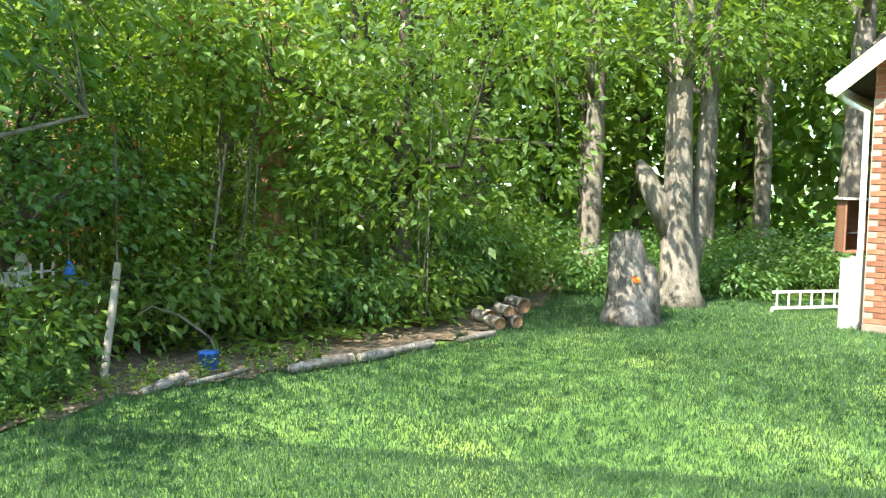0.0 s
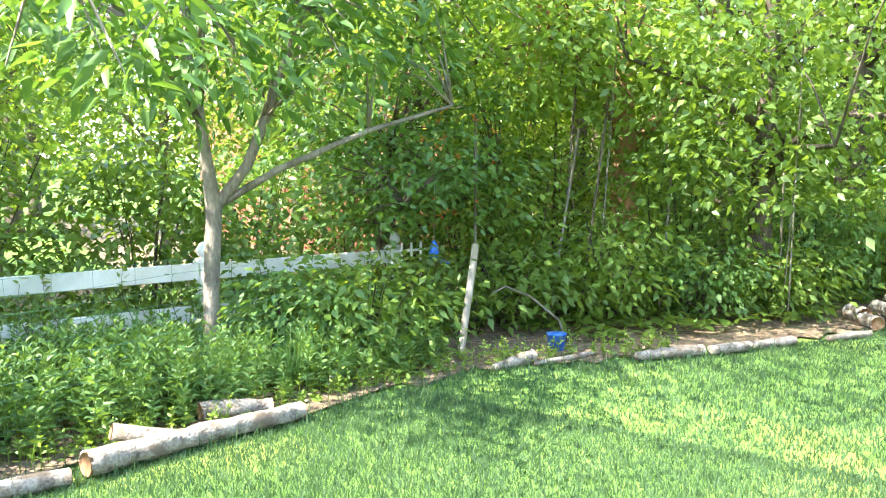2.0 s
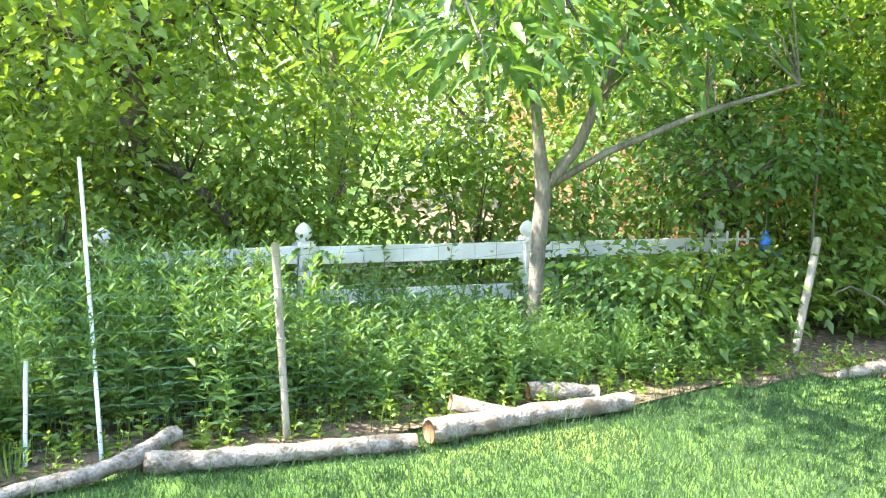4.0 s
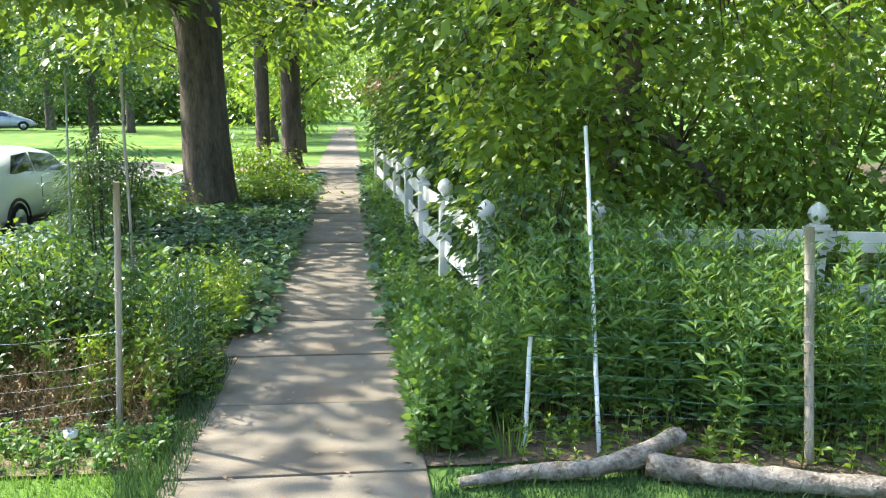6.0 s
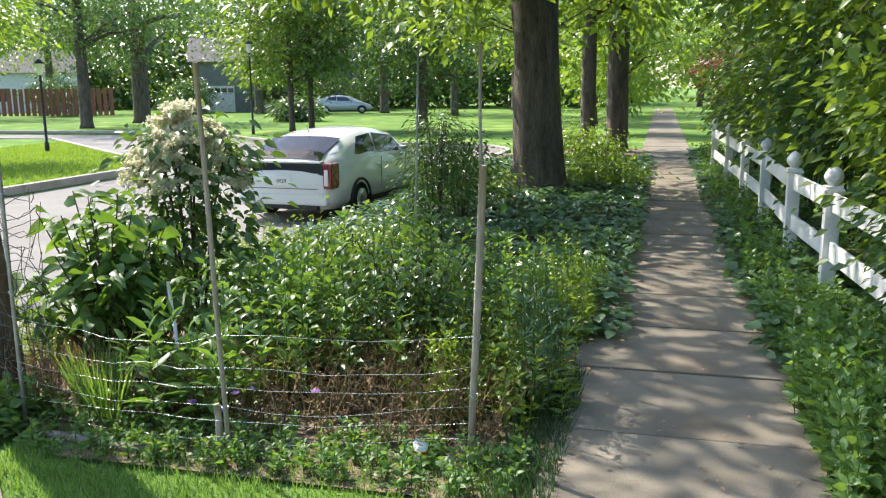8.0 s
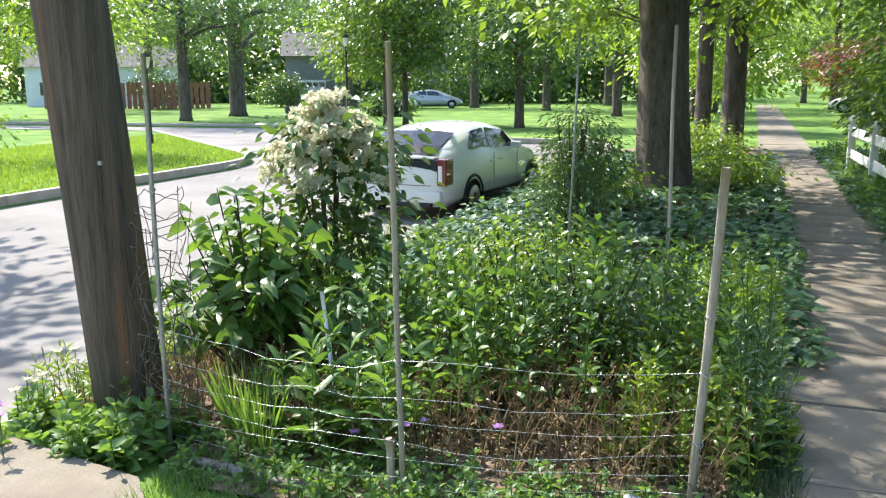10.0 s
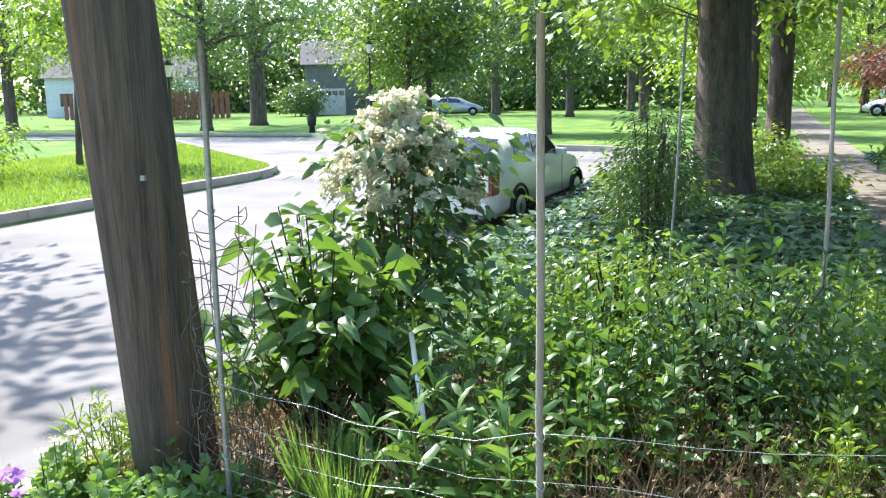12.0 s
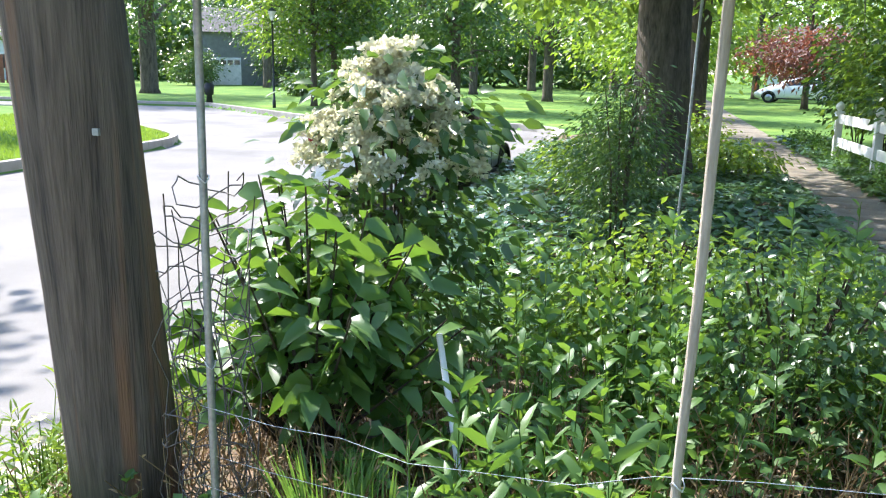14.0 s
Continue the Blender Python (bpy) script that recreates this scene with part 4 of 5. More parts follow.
tree("tall tree with pale yellow-green drooping leaves", (9.0, 5.0, 0),
     [((0, 0, -.1), .16), ((0, 0, .3), .11), ((.05, .0, 2), .10), ((0, -.1, 4), .08), ((0, 0, 7.5), .03)],
     [[((0, 0, 2.4), .05), ((.5, -.8, 3.2), .04), ((.9, -1.8, 3.4), .02)], [((0, -.1, 3), .05), ((-1.2, -1.0, 3.7), .04), ((-2.4, -1.7, 3.7), .02)]],
     [((.2, -1.2, 3.4), (2.2, 1.4, .9), 90, 40, .3), ((-1.8, -.9, 3.9), (1.8, 1.4, .8), 70, 40, .32), ((0, 0, 5.9), (1.6, 1.6, 1.6), 12, 36, .4)], M_BARK, L_TREE_WARM, .12, .6, group="woodland trees", twigs=60)

woods = [(13.0, 4.6, 9, .14), (14.6, 2.6, 10, .16), (16.2, 5.6, 11, .2), (18.0, 1.2, 11, .2), (16.9, -1.2, 11, .18), (19.5, -3.6, 12, .2), (18.2, -6.2, 12, .22),
         (22.5, -1.0, 13, .22), (23.5, -5.5, 13, .2), (21.5, 3.5, 13, .2), (26.5, -9, 14, .25), (27, -2.5, 14, .25), (20.5, -9.5, 12, .18), (25, 2.5, 14, .22), (15.5, 9.5, 11, .2), (20, 8, 13, .22), (30, -6, 15, .25), (30, 0.5, 15, .25), (29.5, -13, 15, .25)]
for k, (x, y, h, r) in enumerate(woods):
    pale = k in (4, 5, 6, 8)
    simple_tree((x, y, 0), h, r, (h * .62, 2.7, h * .36), ("pale-barked" if pale else "dark-barked") + " woodland tree with sunlit leaves", (L_TREE_WARM, L_TREE, L_TREE)[k % 3], .135 + .006 * (x - 10), 72, 52, M_BARK_PALE if pale else M_BARK, (rng.uniform(-.5, .5), rng.uniform(-.5, .5)), group="woodland trees", spread=.5)

for x, y, h, cz, cr, cu, lf in ((9.4, 7.4, 7, 3.2, 1.6, 1.9, L_TREE_WARM), (6.4, 10.2, 6, 3.0, 1.5, 1.6, L_TREE_WARM), (11.0, 5.6, 7, 3.2, 1.5, 1.8, L_TREE_WARM), (10.6, 8.6, 7, 3.4, 1.8, 2.2, L_TREE_WARM), (8.6, 9.4, 7, 3.4, 1.8, 2.2, L_TREE), (12.0, 10.6, 7, 3.4, 1.8, 2.2, L_TREE)):
    simple_tree((x, y, 0), h, .07, (cz, cr, cu), "slender young tree with light green leaves behind the fence", lf, .12, 100, 40, M_BARK_PALE, group="trees behind the fence", spread=.3)

# understorey: saplings and bushes with leaves to the ground
def bush(label, x, y, rad, h, leaf, size, count, per, spread=.2, ratio=.5, detail=False, z0=.15, group="yard bushes", name="bush", stems=9):
    ob = thing(name, label, "bush", group, at=(x, y, lie(x)))
    runs = []
    for k in range(stems):
        a, f = rng.uniform(0, 6.28), rng.uniform(.2, .8)
        runs.append(([(0.05 * math.cos(a), .05 * math.sin(a), -.03), (rad * f * .5 * math.cos(a), rad * f * .5 * math.sin(a), h * .5), (rad * f * math.cos(a), rad * f * math.sin(a), h * .9)], [.012, .009, .004]))
    attach("stem", tubes("stem", runs, M_BARK, 5), ob)["kind"] = "stuff"
    _, p, o = clumps((0, 0, (h + z0) / 2), (rad, rad, (h - z0) / 2), count, per, spread)
    p[:, 2] = np.maximum(p[:, 2], .04)
    attach("foliage", leaves("foliage", p, o, rng.uniform(.6, 1.3, len(p)) * size, leaf, ratio, .25, detail, .15), ob)
    return ob


for k, (x, y, rad, h) in enumerate([(8.3, 3.1, .7, 1.0), (9.3, 2.4, .8, 1.3), (10.2, 1.7, .7, .9), (9.9, 3.4, 1.0, 2.2), (11.0, .9, .6, .8), (12.4, .8, .9, 1.4), (13.4, .3, .9, 1.6), (8.8, 3.9, 1.0, 2.0), (12.6, 2.6, 1.3, 2.8), (14.6, .6, 1.1, 1.6),
                                    (6.2, 3.4, .55, .8), (5.7, 3.9, .5, .8), (7.1, 3.5, .6, .9), (10.6, 4.6, 1.3, 3.0), (8.2, 5.4, 1.1, 2.6), (5.6, 5.8, 1.0, 2.0), (4.2, 6.6, 1.1, 2.2), (6.8, 5.6, .9, 1.9), (3.2, 8.6, 1.2, 2.4), (14.5, 4.5, 1.8, 4.0), (17, 3, 2.0, 4.2), (19, 5, 2.0, 4)]):
    bush("green woodland bush in dappled shade" if k % 2 else "dark green leafy bush beside the lawn", x, y, rad, h, (L_TREE, L_TREE_WARM, L_WEED)[k % 3], .11, int(26 + 30 * rad * h), 30, .2)
for k in range(16):
    x = rng.uniform(8.0, 12.5)
    y = edge_y(x) + rng.uniform(.8, 3.5)
    stake("sapling", "thin bare sapling stem in the understorey", (x, y, -.05), (x + rng.uniform(-.3, .3), y + rng.uniform(-.3, .3), rng.uniform(1.6, 3.2)), rng.uniform(.008, .018), M_BARK_PALE if k % 2 else M_BARK, "sapling", 6)
tubes_bent = [([(7.95, 2.25, 0), (7.85, 2.3, .25), (7.6, 2.5, .5), (7.3, 2.6, .62), (7.05, 2.6, .58)], [.014, .012, .01, .008, .005])]
solo("bent_branch", tubes("bent_branch", tubes_bent, M_BARK_PALE, 6), "bare bent grey branch arching over litter", "branch")
for k, (x, y, rad, h) in enumerate([(15.2, -1.2, 1.0, .6), (16.4, -2.6, 1.2, .7), (15.6, -3.6, .9, .55), (17.4, -4.4, 1.4, .8), (16.2, -5.4, 1.2, .7), (18.6, -2.6, 1.5, .9), (19.5, -6.5, 1.6, .9), (18, 0, 1.5, 1.0), (21, -4, 1.8, 1.0), (17.5, -7.5, 1.6, .9)]):
    bush("sunny low woodland undergrowth", x, y, rad, h, L_WEED, .13, 60, 26, .25, group="woodland undergrowth")


attach("vine_stem", tubes("vine_stem", VINE[0], M_BARK, 5), vine)["kind"] = "stuff"
attach("vine_leaf", leaves("vine_leaf", VINE[1], VINE[2], rng.uniform(.05, .09, len(VINE[1])), L_TREE, .6), vine)["kind"] = "stuff"

# ---- weeds and ground cover ----
def weeds(name, label, pts, hmin, hmax, leaf, per=22, size=.09, ratio=.24, lean=.12, tops=0, stem_r=.0035, droop=.25):
    """Upright stems with pairs of leaves; one heap of uncountable plants."""
    pos, grow, runs, sz = [], [], [], []
    for x, y in pts:
        h = rng.uniform(hmin, hmax)
        lx, ly = rng.normal(0, lean, 2) * h
        zb = lie(x)
        runs.append(([(x, y, zb - .02), (x + lx * .4, y + ly * .4, zb + h * .5), (x + lx, y + ly, zb + h)], [stem_r, stem_r * .8, stem_r * .4]))
        f = np.sort(rng.uniform(.12, 1.0, per))
        a = rng.uniform(0, 6.28) + np.arange(per) * 2.4
        pos.append(np.column_stack([x + lx * f, y + ly * f, zb + h * f]))
        grow.append(np.column_stack([np.cos(a), np.sin(a), .45 + .75 * f ** 2]))
        sz.append(size * (1.1 - .45 * f) * rng.uniform(.75, 1.25, per))
    ob = thing(name, label, "weeds", kind="stuff")
    me = leaves(name, np.concatenate(pos), np.concatenate(grow), np.concatenate(sz), leaf, ratio, .2, True, droop)
    attach("leaves", me, ob)["kind"] = "stuff"
    st = attach("stalks", tubes("stalks", runs, leaf, 4), ob)
    st["kind"] = "stuff"
    return ob


def bed_b(x, y):
    return y > edge_y(x) + (.52 if x < 1.9 else .3) and y < 5.75 - .15 * x and x > .72 + max(0, y - 3.7) * .38


weeds("tall_weeds", "dense tall green weeds with lance leaves behind wire", inside(900, .55, 2.75, 3.4, 5.6, bed_b), .65, 1.10, L_WEED, 26, .115, .2)
weeds("tall_weeds", "knee-high green weeds below the white fence", inside(420, 2.65, 4.3, 3.1, 5.0, lambda x, y: y > edge_y(x) + .4), .3, .68, L_WEED, 18, .11, .24)
weeds("tall_weeds", "green weeds in front of the white fence", inside(800, 3.6, 6.6, 2.6, 4.9, lambda x, y: y > edge_y(x) + .35 and y < 5.5 - .25 * x + .5), .2, .55, L_WEED, 20, .10, .26)
bush("leafy shrub crowding the white fence from behind", 1.9, 6.5, .85, 1.9, L_TREE, .10, 90, 36, .22, .55, False, .3, "", "fence_bush")
bush("leafy shrub crowding the white fence from behind", 3.3, 6.4, .9, 1.7, L_TREE_WARM, .09, 80, 34, .22, .55, False, .3, "", "fence_bush")
for k, (x, y, r, h) in enumerate([(1.85, 8.1, .72, 2.2), (1.72, 10.1, .75, 2.3), (1.6, 12.4, .75, 2.3), (1.5, 14.8, .75, 2.3), (1.5, 17.4, .8, 2.3), (1.6, 20.0, .9, 2.2)]):
    bush("leafy shrub hanging over the white fence rail", x, y, r, h, (L_TREE, L_TREE_DARK)[k % 2], .115, 85, 30, .22, .55, False, .55, "shrubs along the fence", "fence_bush")
bush("dark shrub covering the fence corner", 1.42, 5.42, .48, 1.3, L_TREE_DARK, .08, 80, 34, .18, .5, False, .2, "", "fence_bush")
weeds("path_weeds", "leafy weeds spilling onto the sidewalk", inside(420, .38, .95, 3.55, 5.0, lambda x, y: y > 3.9 or x < .72), .15, .6, L_WEED, 18, .085, .42)
weeds("path_weeds", "low leafy weeds at the fence's foot", inside(330, .40, 1.0, 5.0, 8.6), .08, .3, L_WEED, 14, .085, .42)
weeds("fence_weeds", "low weeds under the rail fence", inside(500, .42, 1.1, 8, 22), .1, .4, L_WEED, 14, .09, .4)
weeds("low_weeds", "low seedlings along the log border", inside(2600, .8, 8.5, 1.2, 3.9, lambda x, y: 0.12 < y - edge_y(x) < .6), .05, .26, L_TREE_WARM, 8, .06, .4)
weeds("bed_weeds", "mixed green weeds behind garden wire", inside(185, -3.3, -.95, 4.0, 6.8, lambda x, y: not (-2.1 < x < -.9 and y < 4.55)), .3, .72, L_WEED, 20, .10, .36)
bush("small-leaved dark bush among weeds", -1.75, 5.15, .5, .85, L_TREE_DARK, .038, 110, 46, .12, .6, False, .12, "", "bush", 16)
bush("small-leaved dark bush among weeds", -2.35, 5.75, .45, .8, L_TREE, .045, 80, 40, .12, .6, False, .12, "", "bush", 14)
weeds("bed_weeds", "blue-green upright stems beside the stake", inside(36, -1.05, -.8, 4.35, 4.9), .5, .85, L_IVY, 16, .10, .14, .04)
weeds("bed_weeds", "pale leafy weeds in the middle of the bed", inside(40, -2.7, -2.0, 4.3, 5.2), .55, .95, L_BROAD, 20, .10, .42, .08)
weeds("bed_weeds", "mixed green weeds at the ivy's edge", inside(320, -1.5, -.75, 4.15, 7.5), .15, .55, L_TREE_WARM, 18, .07, .34)
weeds("tall_weeds", "pale leafy weeds standing above the wire", inside(16, -2.2, -1.3, 4.3, 5.4), .8, 1.1, L_BROAD, 26, .11, .34, .05)
weeds("low_weeds", "low seedlings and clover along the bed's front", inside(330, -3.3, -.85, 3.55, 4.02), .04, .15, L_WEED, 8, .055, .45)
weeds("near_weeds", "bright lance-leaved weeds at the wire's foot", inside(17, -2.9, -2.35, 3.85, 4.2), .35, .62, L_BROAD, 16, .19, .2, .08)
weeds("dry_stems", "dry brown dead stems in the bed", inside(1400, -4.25, -1.0, 3.95, 5.1, lambda x, y: math.hypot(x + 3.97, y - 4.19) > .24), .1, .42, M_DRY, 5, .05, .2, .35)
weeds("verge_plants", "green plants at the pole's foot", inside(140, -4.5, -3.4, 3.55, 4.05, lambda x, y: math.hypot(x + 3.95, y - 4.18) > .22), .08, .28, L_WEED, 12, .09, .55)
weeds("verge_plants", "sunny yellow-green weeds on the road's verge", inside(260, -4.62, -4.2, 4.0, 9.0), .15, .45, L_TREE_WARM, 14, .13, .12)


def ivy(name, label, pts, z0, z1, leaf, size, ratio=.85):
    n = len(pts)
    z = np.array([.03 + lie(x) + (z0 + (z1 - z0) * (.5 + .5 * noise.noise(Vector((x * 1.7, y * 1.7, 3))))) * rng.uniform(.35, 1) for x, y in pts])
    a = rng.uniform(0, 6.28, n)
    me = leaves(name, np.column_stack([pts, z]), np.column_stack([np.cos(a), np.sin(a), rng.uniform(-.3, .35, n)]), rng.uniform(.6, 1.3, n) * size, leaf, ratio, .15, True, .1, 1.3)
    return solo(name, me, label, "ivy", kind="stuff")


ivy("ivy", "dense dark ivy covering the verge by the sidewalk", inside(27000, -4.6, -.46, 5.8, 20, lambda x, y: x < -.53 + .09 * noise.noise(Vector((0, y * 1.5, 0))) and (x > -4.2 or y > 7)), .02, .24, L_IVY, .095)
ivy("ivy", "dense ivy beside the fence along the sidewalk", inside(9500, .22, 1.5, 5.5, 22, lambda x, y: x > .30 + .08 * noise.noise(Vector((5, y * 1.7, 0)))), .02, .22, L_IVY, .09)
ivy("ivy", "low green ground cover among trees", inside(11000, .9, 9, 3.3, 8, lambda x, y: y > edge_y(x) + .9), .02, .25, L_WEED, .09)
ivy("ground_cover", "low ground cover under woodland trees", inside(9000, 8, 20, -.5, 6, lambda x, y: y > edge_y(x) + .7), .0, .25, L_TREE, .12)

p = inside(9000, -4.4, 12, -.5, 6.5, lambda x, y: (y > edge_y(x) + .1 and x > .6 and y < edge_y(x) + 2.2) or (x < -.8 and 3.8 < y < 5.6))
a = rng.uniform(0, 6.28, len(p))
solo("fallen_leaves", leaves("fallen_leaves", np.column_stack([p, [lie(q) + .022 for q in p[:, 0]]]), np.column_stack([np.cos(a), np.sin(a), rng.uniform(-.1, .3, len(a))]), rng.uniform(.03, .075, len(a)), M_DEADLEAF, .55, .3, False, 0, 2.5), "dry brown fallen leaves on soil", "leaf litter", kind="stuff")

p = inside(420, WALK_X0 + .03, WALK_X1 - .03, 3.0, 14)
a = rng.uniform(0, 6.28, len(p))
solo("walk_debris", leaves("walk_debris", np.column_stack([p, np.full(len(p), .032)]), np.column_stack([np.cos(a), np.sin(a), rng.uniform(-.05, .2, len(a))]), rng.uniform(.012, .045, len(a)), M_DEADLEAF, .5, .3, False, 0, 3), "brown twigs and leaf scraps on concrete", "leaf litter", kind="stuff")
p = inside(900, WALK_X0, WALK_X1, 3.0, 16, lambda x, y: min(x - WALK_X0, WALK_X1 - x) < .10)
a = rng.uniform(0, 6.28, len(p))
solo("walk_debris", leaves("walk_debris", np.column_stack([p, np.full(len(p), .03)]), np.column_stack([np.cos(a), np.sin(a), rng.uniform(-.05, .2, len(a))]), rng.uniform(.015, .05, len(a)), M_DEADLEAF, .5, .3, False, 0, 3), "brown leaf scraps along the sidewalk's edges", "leaf litter", kind="stuff")


def grass(name, label, pts, h0, h1, w=.006, leaf=None, lean=.32):
    n = len(pts)
    h = rng.uniform(h0, h1, n)[:, None]
    b = np.column_stack([pts, [lie(q) - .012 for q in pts[:, 0]]])
    a = rng.uniform(0, 6.28, n)
    s = np.column_stack([np.cos(a), np.sin(a), np.zeros(n)]) * (w * rng.uniform(.7, 1.4, n))[:, None]
    tip = b + np.column_stack([rng.normal(0, lean, n), rng.normal(0, lean, n), np.ones(n)]) * h
    v = np.stack([b - s, b + s, tip], 1).reshape(-1, 3)
    return solo(name, mesh_of(name, v, np.arange(3 * n).reshape(-1, 3), leaf or L_GRASS), label, "grass", kind="stuff")


lawn_ok = lambda x, y: y < edge_y(x) + .1 + .06 * math.sin(x * 9) and not (x < .46)
grass("lawn_grass", "short mown lawn grass blades", inside(210000, .46, 5.6, -3.4, 3.4, lawn_ok), .022, .055, .0032)
grass("lawn_grass", "short mown lawn grass blades farther off", inside(150000, 5.4, 15, -6.5, 2.6, lawn_ok), .025, .06, .005)
grass("border_grass", "longer unmown grass along the logs", inside(9000, .44, 9, -.2, 3.4, lambda x, y: abs(y - edge_y(x) + .03) < .13), .07, .16, .005)
grass("verge_grass", "grass strip between driveway and bed", inside(6000, -3.3, -.80, 3.15, 3.85), .025, .08, .0035, L_WEED)
grass("path_grass", "grass tufts along the sidewalk's edge", inside(2500, -1.0, -.72, 3.0, 5.2), .05, .14, .005)
# lighter leaf material than the near lawn: sunlight put into the colour
grass("corner_grass", "corner lawn grass in a lighter colour for sunlight", inside(50000, -22, FAR_X - .1, 6, 28.5, lambda x, y: not on_road(x + .1, y + .1)), .05, .10, .014, L_TREE_WARM)


def clump_grass(x, y, n, h, label):
    a, f = rng.uniform(0, 6.28, n), rng.uniform(.05, .4, n)
    pos = np.column_stack([x + .05 * np.cos(a), y + .05 * np.sin(a), np.zeros(n)])
    return solo("grass_clump", leaves("grass_clump", pos, np.column_stack([np.cos(a) * f, np.sin(a) * f, np.ones(n)]), rng.uniform(.5, 1.1, n) * h, L_WEED, .022, .3, True, .15), label, "grass clump")


clump_grass(-3.02, 3.92, 120, .46, "upright clump of green grass blades by wire")
clump_grass(-3.2, 4.05, 110, .46, "upright clump of green grass blades by wire")
for x, y, n, h in ((3.9, 3.55, 40, .5), (4.4, 3.3, 50, .55), (5.0, 3.2, 60, .6), (5.4, 3.35, 50, .6), (4.7, 3.6, 50, .65), (3.4, 3.4, 40, .45), (5.9, 3.0, 40, .4)):
    clump_grass(x, y, n, h, "arching tuft of wild grass behind logs")
clump_grass(.86, 3.5, 40, .3, "small grass tuft beside a white pole")

# ---- shrubs in the verge bed ----
def big_leaf_shrub():
    ob = thing("broadleaf_shrub", "glossy broad-leaved shrub with drooping green leaves", "shrub", at=(-3.48, 4.62, lie(-3.48)))
    runs, pos, grow = [], [], []
    for k in range(70):
        a, f = rng.uniform(0, 6.28), rng.uniform(.25, 1)
        e = np.array([math.cos(a) * .60 * f, math.sin(a) * .44 * f, 1.22 - .62 * f * f + rng.uniform(-.45, .08)])
        m = np.array([e[0] * .4, e[1] * .4, e[2] * .5])
        runs.append(([(0, 0, -.02), m, e], [.010, .007, .003]))
        for t in np.linspace(.15, 1.0, 13):
            q = m * (1 - t) + e * t
            b = rng.uniform(0, 6.28)
            pos.append(q), grow.append((math.cos(b) + e[0] * .6, math.sin(b) + e[1] * .6, rng.uniform(-.5, .35)))
    attach("stem", tubes("stem", runs, M_BARK, 5), ob)["kind"] = "stuff"
    pos = np.array(pos)
    attach("leaves", leaves("leaves", pos, np.array(grow), rng.uniform(.09, .165, len(pos)), L_BROAD, .5, .22, True, .3), ob)


big_leaf_shrub()


def petal_head(seed, r):
    """A rounded flower head of many small petals."""
    gg = np.random.default_rng(seed)
    n = 90
    d = unit(gg.normal(0, 1, (n, 3)))
    d[:, 2] = np.abs(d[:, 2]) * .9 + .05
    p = d * np.array([r, r, r * .75]) * gg.uniform(.55, 1, (n, 1))
    return leaves("flower_head", p, d + gg.normal(0, .8, (n, 3)), gg.uniform(.02, .034, n), L_PETAL, .9, .3, False)


heads = [petal_head(k, r) for k, r in enumerate((.048, .056, .066, .05))]
for bx, by, rad, top, nh, lab in ((-3.46, 5.5, .39, 1.57 - lie(-3.4), 130, "tall shrub covered in creamy white flower clusters"),):
    ob = bush(lab, bx, by, rad, top - .05, L_TREE_DARK, .085, 60, 30, .15, .5, True, .2, "", "flowering_shrub")
    for k in range(nh):
        a = rng.uniform(0, 6.28)
        u = rng.uniform(0, 1) ** .6
        z = top - .47 * u ** 1.6 + rng.uniform(-.13, .04)
        h = attach("flower_head", heads[k % 4], ob)
        h.matrix_basis = pose(math.cos(a) * rad * 1.05 * u, math.sin(a) * rad * 1.0 * u, z, rng.uniform(-35, 35), rng.uniform(-35, 35), rng.uniform(0, 360))
bush("dark feathery evergreen bush in the verge", -2.55, 8.7, .32, 1.5, L_TREE_DARK, .06, 95, 48, .11, .24, False, .1, "", "evergreen_bush", 7)
bush("small dark twiggy bush beside the big trunk", -2.72, 10.6, .42, 1.15, L_TREE_DARK, .07, 50, 30, .13, .35, False, .15, "", "bush", 10)
bush("sunny low bush at the big trunk's foot", -3.0, 12.0, .6, .7, L_TREE_WARM, .08, 50, 30, .18, group="")
bush("bright low plants in a sunny gap beside ivy", -1.3, 14.5, .7, .5, L_TREE_WARM, .09, 60, 26, .2, group="")
bush("dark green bush beside the sidewalk", -1.9, 18.5, .8, .8, L_TREE, .1, 60, 26, .2, group="")
for lab, mat, n, x0, x1, y0, y1, z0, z1, s in (("purple phlox flowers by the bed's edge", L_FLOWER_PURPLE, 6, -2.6, -1.8, 3.85, 4.1, .12, .3, .03), ("pink and white flowers on the verge", L_PETAL, 8, -4.5, -4.15, 3.8, 4.3, .12, .28, .035), ("yellow lily flowers on the verge", L_FLOWER_YELLOW, 2, -4.5, -4.3, 4.3, 4.5, .3, .36, .05), ("purple flowers on the verge", L_FLOWER_PURPLE, 5, -4.4, -4.0, 3.45, 3.7, .15, .3, .045)):
    c = np.column_stack([rng.uniform(x0, x1, n), rng.uniform(y0, y1, n), rng.uniform(z0, z1, n)])
    q = np.repeat(c, 6, 0)
    a = np.tile(np.arange(6) * 1.047, n)
    fl = thing("flowers", lab, "flowers", kind="stuff")
    attach("petals", leaves("petals", q, np.column_stack([np.cos(a), np.sin(a), np.full(len(a), .45)]), s, mat, .7, .2, True), fl)
    attach("stalks", tubes("stalks", [([(x, y, -.02), (x, y, z)], [.003, .002]) for x, y, z in c], L_WEED, 4), fl)

